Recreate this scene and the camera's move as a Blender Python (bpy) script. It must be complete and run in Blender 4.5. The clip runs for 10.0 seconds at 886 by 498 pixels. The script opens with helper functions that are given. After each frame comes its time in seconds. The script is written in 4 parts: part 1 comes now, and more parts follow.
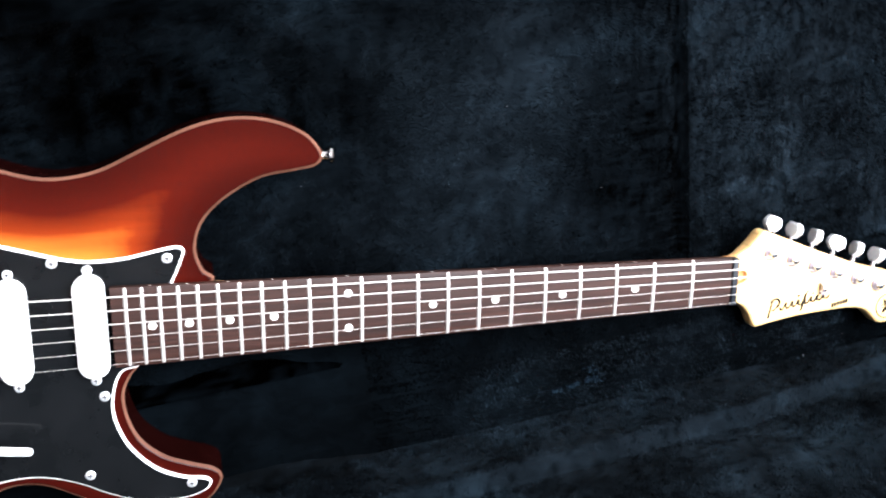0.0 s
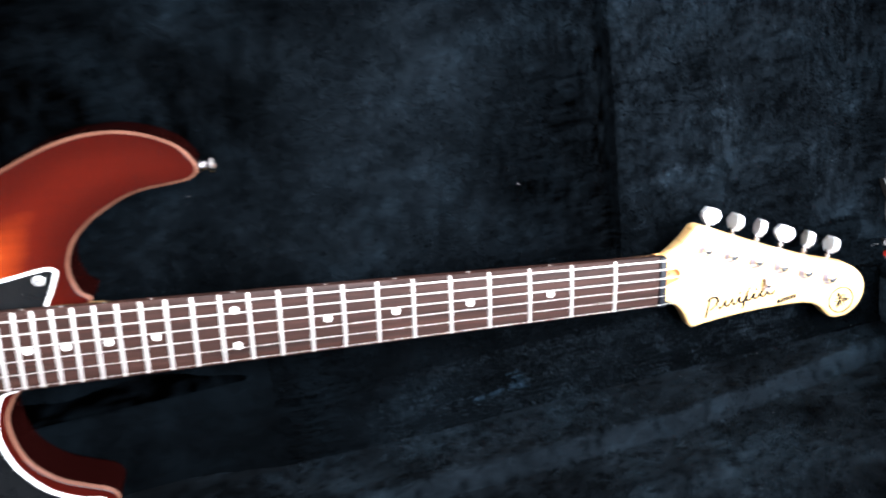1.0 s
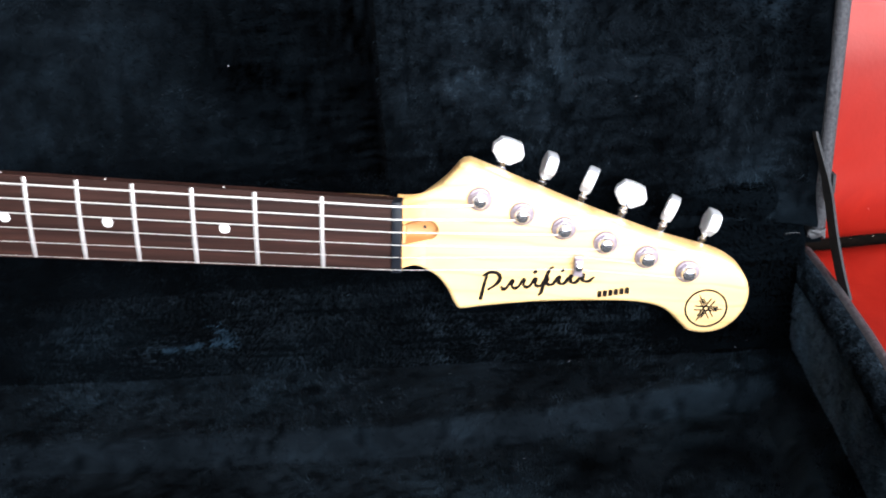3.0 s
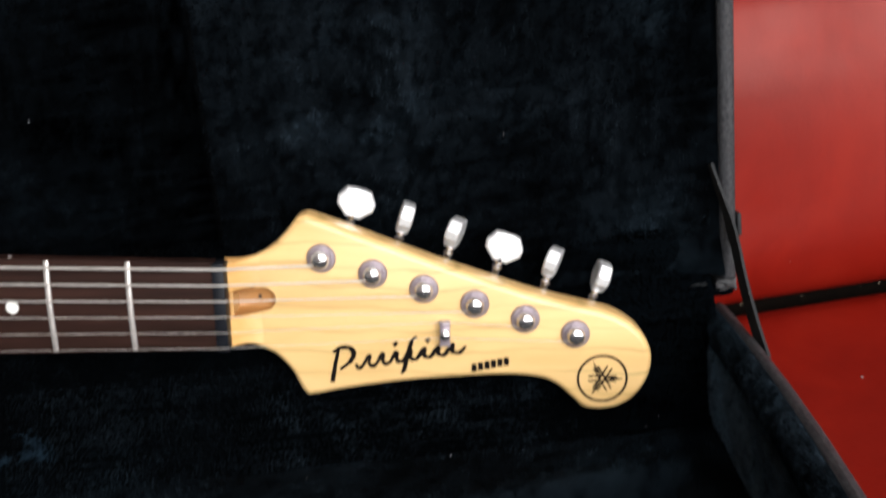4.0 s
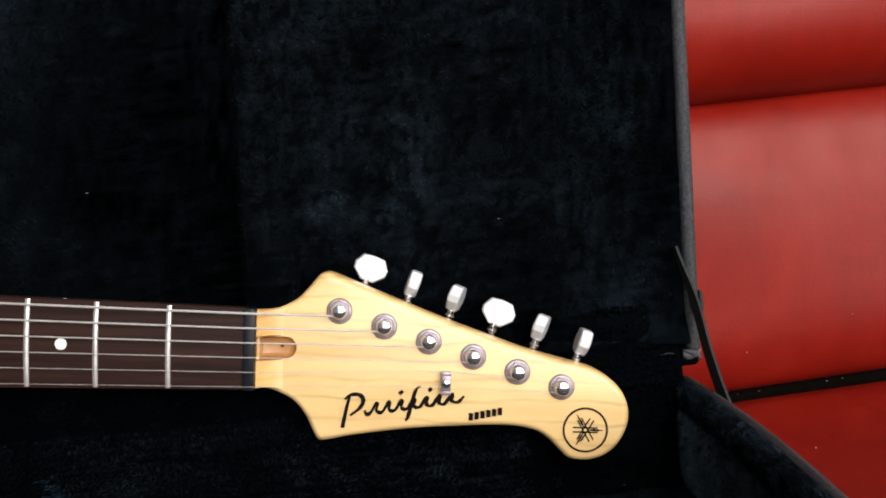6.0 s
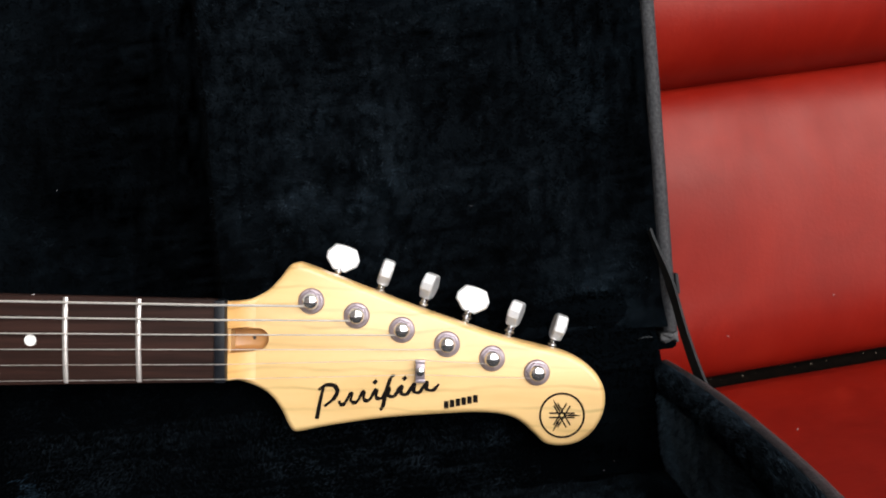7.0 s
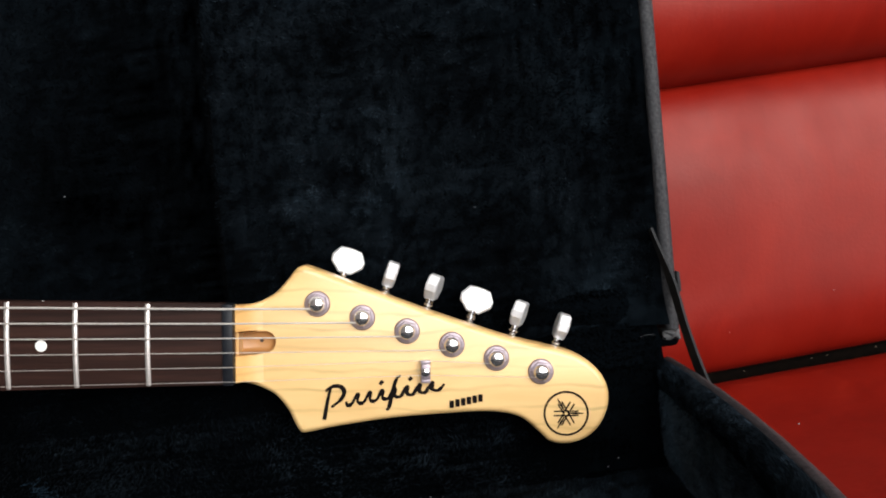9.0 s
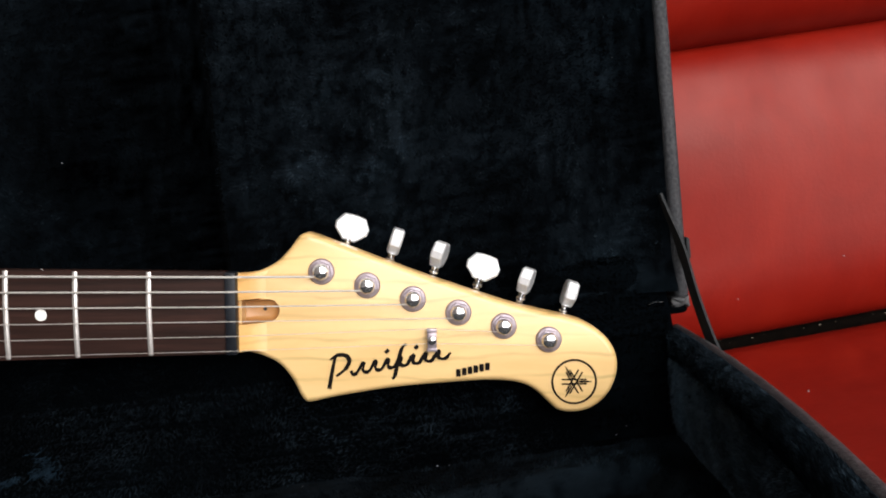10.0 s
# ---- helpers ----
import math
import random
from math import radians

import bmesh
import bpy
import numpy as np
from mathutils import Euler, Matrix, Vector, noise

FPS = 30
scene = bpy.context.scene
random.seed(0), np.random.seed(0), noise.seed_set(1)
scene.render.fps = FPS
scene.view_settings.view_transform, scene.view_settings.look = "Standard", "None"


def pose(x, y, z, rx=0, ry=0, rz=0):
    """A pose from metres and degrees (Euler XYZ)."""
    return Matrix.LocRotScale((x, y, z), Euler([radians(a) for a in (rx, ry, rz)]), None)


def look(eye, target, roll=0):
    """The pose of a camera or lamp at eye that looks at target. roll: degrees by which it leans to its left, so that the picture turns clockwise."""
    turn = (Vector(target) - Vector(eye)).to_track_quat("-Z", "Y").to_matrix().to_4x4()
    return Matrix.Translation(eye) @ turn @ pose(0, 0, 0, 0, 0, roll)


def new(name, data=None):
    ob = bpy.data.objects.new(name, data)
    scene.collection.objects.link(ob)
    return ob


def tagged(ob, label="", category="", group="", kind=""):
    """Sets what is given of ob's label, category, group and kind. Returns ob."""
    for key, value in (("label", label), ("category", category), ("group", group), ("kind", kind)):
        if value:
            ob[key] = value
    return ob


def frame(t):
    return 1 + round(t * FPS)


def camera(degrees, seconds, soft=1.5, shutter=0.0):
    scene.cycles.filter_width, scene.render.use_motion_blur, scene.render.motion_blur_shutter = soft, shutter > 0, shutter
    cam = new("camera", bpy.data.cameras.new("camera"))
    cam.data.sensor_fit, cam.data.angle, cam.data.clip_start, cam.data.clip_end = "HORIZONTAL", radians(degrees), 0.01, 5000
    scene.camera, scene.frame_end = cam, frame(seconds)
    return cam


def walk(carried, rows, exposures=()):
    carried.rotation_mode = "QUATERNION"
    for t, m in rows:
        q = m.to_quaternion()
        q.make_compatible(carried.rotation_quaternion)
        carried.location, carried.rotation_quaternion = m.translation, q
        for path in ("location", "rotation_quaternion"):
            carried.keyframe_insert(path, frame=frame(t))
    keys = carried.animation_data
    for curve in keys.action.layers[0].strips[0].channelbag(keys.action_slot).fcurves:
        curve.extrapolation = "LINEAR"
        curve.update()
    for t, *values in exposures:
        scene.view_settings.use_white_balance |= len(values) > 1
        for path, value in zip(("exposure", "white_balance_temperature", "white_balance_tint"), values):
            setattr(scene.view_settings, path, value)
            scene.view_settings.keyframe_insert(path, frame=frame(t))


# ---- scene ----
LENS = 51.6
cam = camera(LENS, 10.0, soft=1.9, shutter=0.5)
H = 0.46             # height of the nut above the room's floor
LEAN = 7.0           # the neck dips by this towards the headstock
RECLINE = 12.0       # the sofa's seat and back lean back by this, with all that stands on it
FRAME = pose(0, 0, H, -RECLINE, 0, 0)
GUITAR = FRAME @ pose(0, 0, 0, 0, LEAN, 0)
# seconds, eye (guitar's axes), yaw, pitch, roll
ROWS = [
    (0, -0.4197, -0.6253, 0.2045, -15.69, -14.06, 0.46),
    (0.3, -0.3691, -0.6446, 0.2003, -13.47, -13.68, -2.26),
    (0.5, -0.3558, -0.6386, 0.2193, -14.0, -15.36, -2.62),
    (0.8, -0.3241, -0.6275, 0.2336, -12.28, -16.02, -1.97),
    (1, -0.2941, -0.6043, 0.2378, -11.87, -17.52, -1.89),
    (1.2, -0.2465, -0.5693, 0.2258, -12.07, -18.54, -2.49),
    (1.3, -0.218, -0.5446, 0.226, -11.9, -19.72, -3.04),
    (1.4, -0.1844, -0.5278, 0.2058, -11.55, -19.68, -4.43),
    (1.5, -0.1666, -0.5026, 0.2214, -13.08, -23.07, -3.79),
    (1.6, -0.1492, -0.4949, 0.2088, -13.31, -21.62, -3.87),
    (1.7, -0.1362, -0.486, 0.2148, -12.8, -21.49, -4.1),
    (1.8, -0.1191, -0.4798, 0.2172, -11.22, -21.72, -4.36),
    (2, -0.0773, -0.4663, 0.2236, -7.0, -23.86, -3.33),
    (2.2, -0.0359, -0.4579, 0.2158, -1.75, -25.16, -1.09),
    (3.3, 0.0594, -0.4174, 0.1674, 3.46, -22.09, 1.44),
    (3.5, 0.0721, -0.408, 0.1542, 3.79, -20.82, 0.39),
    (3.7, 0.0923, -0.3926, 0.1429, 2.28, -19.35, -0.27),
    (3.9, 0.1041, -0.3733, 0.1271, 1.54, -16.62, -0.21),
    (4, 0.1025, -0.3655, 0.1264, 1.0, -15.4, -0.28),
    (4.2, 0.0963, -0.3684, 0.1169, 0.32, -10.98, -0.04),
    (4.5, 0.0965, -0.3801, 0.1007, -0.03, -7.17, 0.23),
    (4.8, 0.0912, -0.3951, 0.0862, -0.33, -4.96, 0.06),
    (5, 0.0903, -0.4077, 0.0693, -1.18, -3.06, 0.96),
    (5.2, 0.0879, -0.411, 0.0742, -1.33, -3.72, 2.04),
    (6.3, 0.0828, -0.4407, 0.0672, -1.35, -2.02, 1.55),
    (6.5, 0.09, -0.4396, 0.0646, -1.45, -2.05, 1.28),
    (7, 0.0988, -0.4332, 0.059, -1.09, -1.94, 0.44),
    (7.5, 0.099, -0.4337, 0.0615, -0.99, -2.24, 0.07),
    (8, 0.0967, -0.4342, 0.0625, -1.12, -2.46, 0.11),
    (8.5, 0.0975, -0.4377, 0.0637, -1.38, -2.16, -0.16),
    (9, 0.0975, -0.4386, 0.0633, -1.01, -2.35, -0.27),
    (9.5, 0.0946, -0.4355, 0.0618, -1.17, -3.48, -0.27),
    (10, 0.0937, -0.4301, 0.0626, -1.12, -4.4, -0.42),
]


def aim(x, y, z, yaw, pitch, roll):
    a, b = radians(yaw), radians(pitch)
    way = Vector((-math.sin(a) * math.cos(b), math.cos(a) * math.cos(b), math.sin(b)))
    return look((x, y, z), Vector((x, y, z)) + way, roll)


EXPOSE = [(0.0, 2.24, 5850, 10), (0.5, 2.44, 5850, 10), (1.0, 2.38, 5850, 10), (1.7, 2.28, 5850, 10), (2.2, 1.95, 5950, 10), (3.3, 1.04, 5800, 10), (3.7, 0.44, 6250, 10), (4.5, 0.12, 6500, 10), (10.0, 0.11, 6500, 10)]
walk(cam, [(t, GUITAR @ aim(*v)) for t, *v in ROWS], EXPOSE)

# ---- light ----
world = bpy.data.worlds.new("sky")
scene.world = world
world.use_nodes = True
wn = world.node_tree.nodes
sky = wn.new("ShaderNodeTexSky")
sky.sky_type = 'NISHITA'
sky.sun_disc = False
sky.sun_elevation, sky.sun_rotation = radians(40), radians(160)
world.node_tree.links.new(sky.outputs[0], wn["Background"].inputs[0])
wn["Background"].inputs[1].default_value = 0.1


def area(name, m, w, h, watts, colour):
    la = bpy.data.lights.new(name, 'AREA')
    la.shape, la.size, la.size_y, la.energy, la.color = 'RECTANGLE', w, h, watts, colour
    ob = new(name, la)
    ob.matrix_world = m
    return ob


# daylight in the wide window's opening before the sofa
area("window_light", look((1.05, -1.54, 1.44), (1.05, 0.0, 0.87)), 2.22, 1.62, 94, (1.0, 0.98, 0.96))

# ---- materials ----


def material(name, base, rough=0.5, metal=0.0, **more):
    m = bpy.data.materials.new(name)
    m.use_nodes = True
    b = m.node_tree.nodes["Principled BSDF"]
    b.inputs["Base Color"].default_value = (*base, 1)
    b.inputs["Roughness"].default_value = rough
    b.inputs["Metallic"].default_value = metal
    for k, v in more.items():
        b.inputs[k.replace("_", " ")].default_value = v
    return m, m.node_tree.nodes, m.node_tree.links, b


def mapped(nodes, links, scale, kind="Object"):
    co = nodes.new("ShaderNodeTexCoord")
    mp = nodes.new("ShaderNodeMapping")
    mp.inputs["Scale"].default_value = scale
    links.new(co.outputs[kind], mp.inputs[0])
    return mp.outputs[0]


def noise_tex(nodes, links, vec, scale, detail=4, rough=0.6, distort=0.0):
    n = nodes.new("ShaderNodeTexNoise")
    n.inputs["Scale"].default_value, n.inputs["Detail"].default_value = scale, detail
    n.inputs["Roughness"].default_value, n.inputs["Distortion"].default_value = rough, distort
    links.new(vec, n.inputs["Vector"])
    return n.outputs["Fac"]


def ramp(nodes, links, fac, stops):
    r = nodes.new("ShaderNodeValToRGB")
    e = r.color_ramp.elements
    e[0].position, e[0].color = stops[0][0], (*stops[0][1], 1)
    e[1].position, e[1].color = stops[-1][0], (*stops[-1][1], 1)
    for p, c in stops[1:-1]:
        x = e.new(p)
        x.color = (*c, 1)
    links.new(fac, r.inputs[0])
    return r.outputs[0]


def bump(nodes, links, b, height, strength, distance):
    n = nodes.new("ShaderNodeBump")
    n.inputs["Strength"].default_value, n.inputs["Distance"].default_value = strength, distance
    links.new(height, n.inputs["Height"])
    links.new(n.outputs[0], b.inputs["Normal"])


def blotchy(name, lo, hi, scale, stretch=(1, 1, 1), rough=0.5, metal=0.0, detail=5, bumpy=0.0, bscale=None, dist=0.001, lohi=(0.35, 0.68), **more):
    m, n, l, b = material(name, lo, rough, metal, **more)
    v = mapped(n, l, stretch)
    f = noise_tex(n, l, v, scale, detail)
    l.new(ramp(n, l, f, [(lohi[0], lo), (lohi[1], hi)]), b.inputs["Base Color"])
    if bumpy:
        g = noise_tex(n, l, v, bscale or scale * 4, 3)
        bump(n, l, b, g, bumpy, dist)
    return m




def plush_material():
    """Deep blue-black pile: fine grain, paler where the fibres lie flat; the attribute (nil on bare cloth) also holds
    painted light and shade.
    """
    m, n, l, b = material("plush", (0.004, 0.005, 0.007), 0.95, Specular_IOR_Level=0.0, Sheen_Weight=0.003)
    f = noise_tex(n, l, mapped(n, l, (1, 1, 1)), 10, 5, 0.6, 0.7)
    g = noise_tex(n, l, mapped(n, l, (0.6, 1, 1)), 120, 4, 0.7, 0.8)
    mx = n.new("ShaderNodeMath")
    mx.operation = 'MULTIPLY_ADD'
    l.new(g, mx.inputs[0])
    mx.inputs[1].default_value = 0.42
    l.new(f, mx.inputs[2])
    tone = ramp(n, l, mx.outputs[0], [(0.46, (0.0011, 0.0016, 0.0021)), (0.70, (0.0035, 0.0052, 0.0070)), (0.97, (0.0070, 0.0116, 0.0162))])
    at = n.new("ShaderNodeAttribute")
    at.attribute_name = "nap_shade"
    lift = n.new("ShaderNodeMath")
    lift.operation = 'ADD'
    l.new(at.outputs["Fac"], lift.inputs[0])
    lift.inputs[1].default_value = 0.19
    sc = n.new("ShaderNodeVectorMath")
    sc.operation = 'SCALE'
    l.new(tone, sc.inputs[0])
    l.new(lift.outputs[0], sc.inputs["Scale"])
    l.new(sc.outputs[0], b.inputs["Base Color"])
    bump(n, l, b, g, 0.5, 0.002)
    return m


PLUSH = plush_material()
WORN = blotchy("worn_plush", (0.0050, 0.0110, 0.0175), (0.0125, 0.0250, 0.0390), 120, rough=0.95, Specular_IOR_Level=0.05)
VINYL = blotchy("case_vinyl", (0.008, 0.009, 0.011), (0.042, 0.043, 0.047), 620, rough=0.7, Specular_IOR_Level=0.3, bumpy=0.6, bscale=900, dist=0.0006)
WEB = blotchy("webbing", (0.010, 0.011, 0.012), (0.022, 0.023, 0.025), 900, stretch=(1, 0.2, 1), rough=0.8, Specular_IOR_Level=0.25)
CRUMB = blotchy("crumb", (0.10, 0.075, 0.05), (0.26, 0.21, 0.16), 300, rough=0.9)
LINT = blotchy("lint", (0.16, 0.17, 0.18), (0.32, 0.33, 0.35), 300, rough=0.95)
THREAD = blotchy("loose_fibre", (0.020, 0.023, 0.026), (0.06, 0.064, 0.068), 300, rough=0.95)
GAP = blotchy("sofa_gap_shade", (0.0005, 0.0003, 0.0002), (0.0030, 0.0016, 0.0009), 400, rough=0.95, Specular_IOR_Level=0.05)
CHROME = blotchy("chrome", (0.46, 0.46, 0.48), (0.58, 0.58, 0.60), 60, rough=0.14, metal=1.0)
SATIN = blotchy("satin_nickel", (0.8, 0.8, 0.81), (0.88, 0.88, 0.89), 80, rough=0.3, metal=1.0)
CAST = blotchy("diecast_nickel", (0.74, 0.75, 0.77), (0.84, 0.85, 0.87), 80, rough=0.34, metal=0.6)
DULL = blotchy("dull_metal", (0.006, 0.007, 0.008), (0.034, 0.035, 0.038), 700, rough=0.5, metal=0.2)
BUSH = blotchy("bush_nickel", (0.215, 0.178, 0.203), (0.305, 0.258, 0.285), 200, rough=0.36, metal=0.5)
POLISH = blotchy("polished_nickel", (0.74, 0.73, 0.75), (0.84, 0.83, 0.85), 80, rough=0.15, metal=0.95)
STEEL = blotchy("fret_steel", (0.50, 0.465, 0.445), (0.62, 0.585, 0.56), 200, rough=0.42, metal=0.7)
WIRE = blotchy("string_steel", (0.68, 0.655, 0.615), (0.81, 0.78, 0.74), 200, rough=0.45, metal=0.75)
WHITE = blotchy("white_plastic", (0.74, 0.74, 0.72), (0.82, 0.82, 0.80), 50, rough=0.32)
BLACKGLOSS = blotchy("black_plastic", (0.0030, 0.0034, 0.0038), (0.0046, 0.0050, 0.0056), 40, rough=0.06, Specular_IOR_Level=0.14)
NUTMAT = blotchy("nut_graphite", (0.004, 0.005, 0.0075), (0.009, 0.0105, 0.014), 200, rough=0.45, Specular_IOR_Level=0.2)
PEARL = blotchy("pearl_dot", (0.72, 0.71, 0.68), (0.84, 0.83, 0.8), 300, rough=0.25)
INK = blotchy("decal_ink", (0.004, 0.003, 0.003), (0.008, 0.006, 0.005), 300, rough=0.7, Specular_IOR_Level=0.05)
DARK = material("slot_dark", (0.004, 0.004, 0.004), 0.7)[0]
WALL = blotchy("wall_paint", (0.46, 0.445, 0.425), (0.54, 0.525, 0.50), 4, rough=0.9)
CEIL = blotchy("ceiling_paint", (0.76, 0.755, 0.74), (0.82, 0.815, 0.80), 4, rough=0.9)
BOARDS = blotchy("floor_boards", (0.16, 0.09, 0.05), (0.26, 0.15, 0.085), 6, stretch=(1, 12, 1), rough=0.45)
MAPLESIDE = blotchy("neck_maple", (0.50, 0.30, 0.115), (0.62, 0.39, 0.17), 30, stretch=(0.12, 1, 1), rough=0.3, Coat_Weight=0.4)


def maple_material():
    """Lacquered maple: soft figure, a few thin olive growth lines, and the slope's warm shade painted in close to the
    nut.
    """
    m, n, l, b = material("headstock_maple", (0.7, 0.5, 0.22), 0.4, Coat_Weight=0.35, Coat_Roughness=0.25)
    v = mapped(n, l, (5, 30, 42))
    f = noise_tex(n, l, v, 1.0, 5, 0.55, 0.9)
    base = ramp(n, l, f, [(0.36, (0.596, 0.376, 0.147)), (0.50, (0.668, 0.441, 0.188)), (0.66, (0.712, 0.487, 0.222))])
    w = n.new("ShaderNodeTexWave")
    w.wave_type, w.bands_direction = 'BANDS', 'Z'
    w.inputs["Scale"].default_value, w.inputs["Distortion"].default_value = 17, 4.6
    w.inputs["Detail"].default_value, w.inputs["Detail Scale"].default_value = 3, 0.7
    l.new(mapped(n, l, (1.5, 1, 1.9)), w.inputs["Vector"])
    lines = ramp(n, l, w.outputs["Fac"], [(0.0, (1, 1, 1)), (0.90, (0.985, 0.985, 0.97)), (0.96, (0.80, 0.80, 0.73)), (1.0, (0.66, 0.69, 0.62))])
    # the lines come and go
    fade = ramp(n, l, noise_tex(n, l, mapped(n, l, (18, 1, 40)), 1.0, 2), [(0.32, (0.1, 0.1, 0.1)), (0.62, (0.85, 0.85, 0.85))])
    mx = n.new("ShaderNodeMix")
    mx.data_type, mx.blend_type = 'RGBA', 'MULTIPLY'
    l.new(fade, mx.inputs[0])
    l.new(base, mx.inputs[6])
    l.new(lines, mx.inputs[7])
    # darker orange towards the nut: the slope's shade put into the colour
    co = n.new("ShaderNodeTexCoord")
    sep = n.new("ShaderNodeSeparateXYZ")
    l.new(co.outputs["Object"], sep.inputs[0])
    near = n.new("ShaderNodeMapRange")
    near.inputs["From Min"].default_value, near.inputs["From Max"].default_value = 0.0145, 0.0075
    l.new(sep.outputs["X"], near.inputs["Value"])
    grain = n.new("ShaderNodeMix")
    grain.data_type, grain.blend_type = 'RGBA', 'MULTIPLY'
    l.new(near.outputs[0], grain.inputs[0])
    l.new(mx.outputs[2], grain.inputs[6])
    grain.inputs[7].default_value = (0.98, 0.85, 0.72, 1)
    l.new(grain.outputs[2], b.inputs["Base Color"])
    return m


def rosewood_material():
    m, n, l, b = material("rosewood", (0.06, 0.03, 0.022), 0.50, Specular_IOR_Level=0.12)
    f = noise_tex(n, l, mapped(n, l, (9, 200, 260)), 1.0, 6, 0.65, 0.6)
    l.new(ramp(n, l, f, [(0.3, (0.0098, 0.0048, 0.0038)), (0.55, (0.0225, 0.0098, 0.0074)), (0.75, (0.040, 0.0170, 0.0125))]), b.inputs["Base Color"])
    bump(n, l, b, noise_tex(n, l, mapped(n, l, (40, 900, 900)), 1.0, 3), 0.35, 0.0004)
    return m


def burst_material():
    """Sunburst lacquer: amber heart, red-brown shoulder; the pattern follows the distance to the body's rim."""
    m, n, l, b = material("sunburst_lacquer", (0.3, 0.05, 0.01), 0.3, Specular_IOR_Level=0.0, Coat_Weight=0.14, Coat_Roughness=0.03)
    at = n.new("ShaderNodeAttribute")
    at.attribute_name = "rim"
    f = noise_tex(n, l, mapped(n, l, (6, 40, 60)), 1.0, 4, 0.6)
    mul = n.new("ShaderNodeMath")
    mul.operation = 'MULTIPLY_ADD'
    l.new(f, mul.inputs[0])
    mul.inputs[1].default_value = 0.16
    l.new(at.outputs["Fac"], mul.inputs[2])
    l.new(ramp(n, l, mul.outputs[0], [(0.0, (0.0045, 0.0007, 0.0006)), (0.03, (0.015, 0.0015, 0.0011)), (0.24, (0.025, 0.0022, 0.0013)), (0.44, (0.038, 0.0032, 0.0016)),
          (0.62, (0.125, 0.015, 0.0028)), (0.78, (0.36, 0.090, 0.011)), (1.0, (0.52, 0.22, 0.040))]), b.inputs["Base Color"])
    return m


def leather_material():
    """Red leather: uneven dye, fine grain, and faint upright stretch marks."""
    m, n, l, b = material("red_leather", (0.14, 0.004, 0.002), 0.5, Specular_IOR_Level=0.285, Specular_Tint=(1.0, 0.72, 0.66, 1.0))
    f = noise_tex(n, l, mapped(n, l, (1, 1, 0.6)), 22, 6, 0.65, 0.5)
    l.new(ramp(n, l, f, [(0.3, (0.124, 0.0032, 0.0011)), (0.52, (0.152, 0.0048, 0.0018)), (0.74, (0.182, 0.0076, 0.0028))]), b.inputs["Base Color"])
    l.new(ramp(n, l, noise_tex(n, l, mapped(n, l, (1, 1, 0.35)), 30, 4), [(0.3, (0.40, 0.40, 0.40)), (0.7, (0.52, 0.52, 0.52))]), b.inputs["Roughness"])
    g = noise_tex(n, l, mapped(n, l, (1, 1, 1)), 420, 3)
    w = noise_tex(n, l, mapped(n, l, (60, 60, 9)), 1.0, 4, 0.6, 0.8)
    mx = n.new("ShaderNodeMath")
    mx.operation = 'MULTIPLY_ADD'
    l.new(w, mx.inputs[0])
    mx.inputs[1].default_value = 1.6
    l.new(g, mx.inputs[2])
    bump(n, l, b, mx.outputs[0], 0.10, 0.0009)
    return m


LEATHER = leather_material()
MAPLE, ROSE, BURST = maple_material(), rosewood_material(), burst_material()

# ---- mesh helpers ----


def part(name, bm, mat, parent=None, label="", smooth=True):
    me = bpy.data.meshes.new(name)
    bmesh.ops.recalc_face_normals(bm, faces=bm.faces[:])
    bm.to_mesh(me)
    bm.free()
    me.materials.append(mat)
    if smooth:
        me.shade_smooth()
        me.set_sharp_from_angle(angle=radians(38))
    ob = new(name, me)
    ob.parent = parent
    if label:
        tagged(ob, label)
    return ob


def raw_part(name, verts, faces, mat, parent=None, label="", smooth=True):
    me = bpy.data.meshes.new(name)
    me.from_pydata(verts, [], faces)
    me.materials.append(mat)
    if smooth:
        me.shade_smooth()
        me.set_sharp_from_angle(angle=radians(38))
    ob = new(name, me)
    ob.parent = parent
    if label:
        tagged(ob, label)
    return ob


def thing(name, m, label, category, group="", kind=""):
    ob = new(name)
    ob.matrix_world = m
    ob.empty_display_size = 0.05
    return tagged(ob, label, category, group, kind)


def box(bm, x0, y0, z0, x1, y1, z1, bevel=0.0, segments=2):
    """A box with rounded edges, added to bm."""
    b = bmesh.new()
    bmesh.ops.create_cube(b, size=1.0)
    for v in b.verts:
        v.co = Vector((x0 + (v.co.x + 0.5) * (x1 - x0), y0 + (v.co.y + 0.5) * (y1 - y0), z0 + (v.co.z + 0.5) * (z1 - z0)))
    if bevel:
        bmesh.ops.bevel(b, geom=b.edges[:], offset=bevel, segments=segments, profile=0.5, affect='EDGES')
    me = bpy.data.meshes.new("tmp")
    b.to_mesh(me)
    b.free()
    bm.from_mesh(me)
    bpy.data.meshes.remove(me)
    return bm


def one_box(*v, bevel=0.0, segments=2):
    return box(bmesh.new(), *v, bevel=bevel, segments=segments)


def spline(pts, per=6, closed=True):
    """Catmull-Rom through the points."""
    out, n = [], len(pts)
    for i in range(n if closed else n - 1):
        p = [pts[(i + k) % n] if closed else pts[min(max(i + k, 0), n - 1)] for k in (-1, 0, 1, 2)]
        for s in range(per):
            t = s / per
            out.append(tuple(0.5 * (2 * b + (c - a) * t + (2 * a - 5 * b + 4 * c - d) * t * t + (3 * b - a - 3 * c + d) * t ** 3)
                             for a, b, c, d in zip(*p)))
    if not closed:
        out.append(tuple(pts[-1]))
    return out


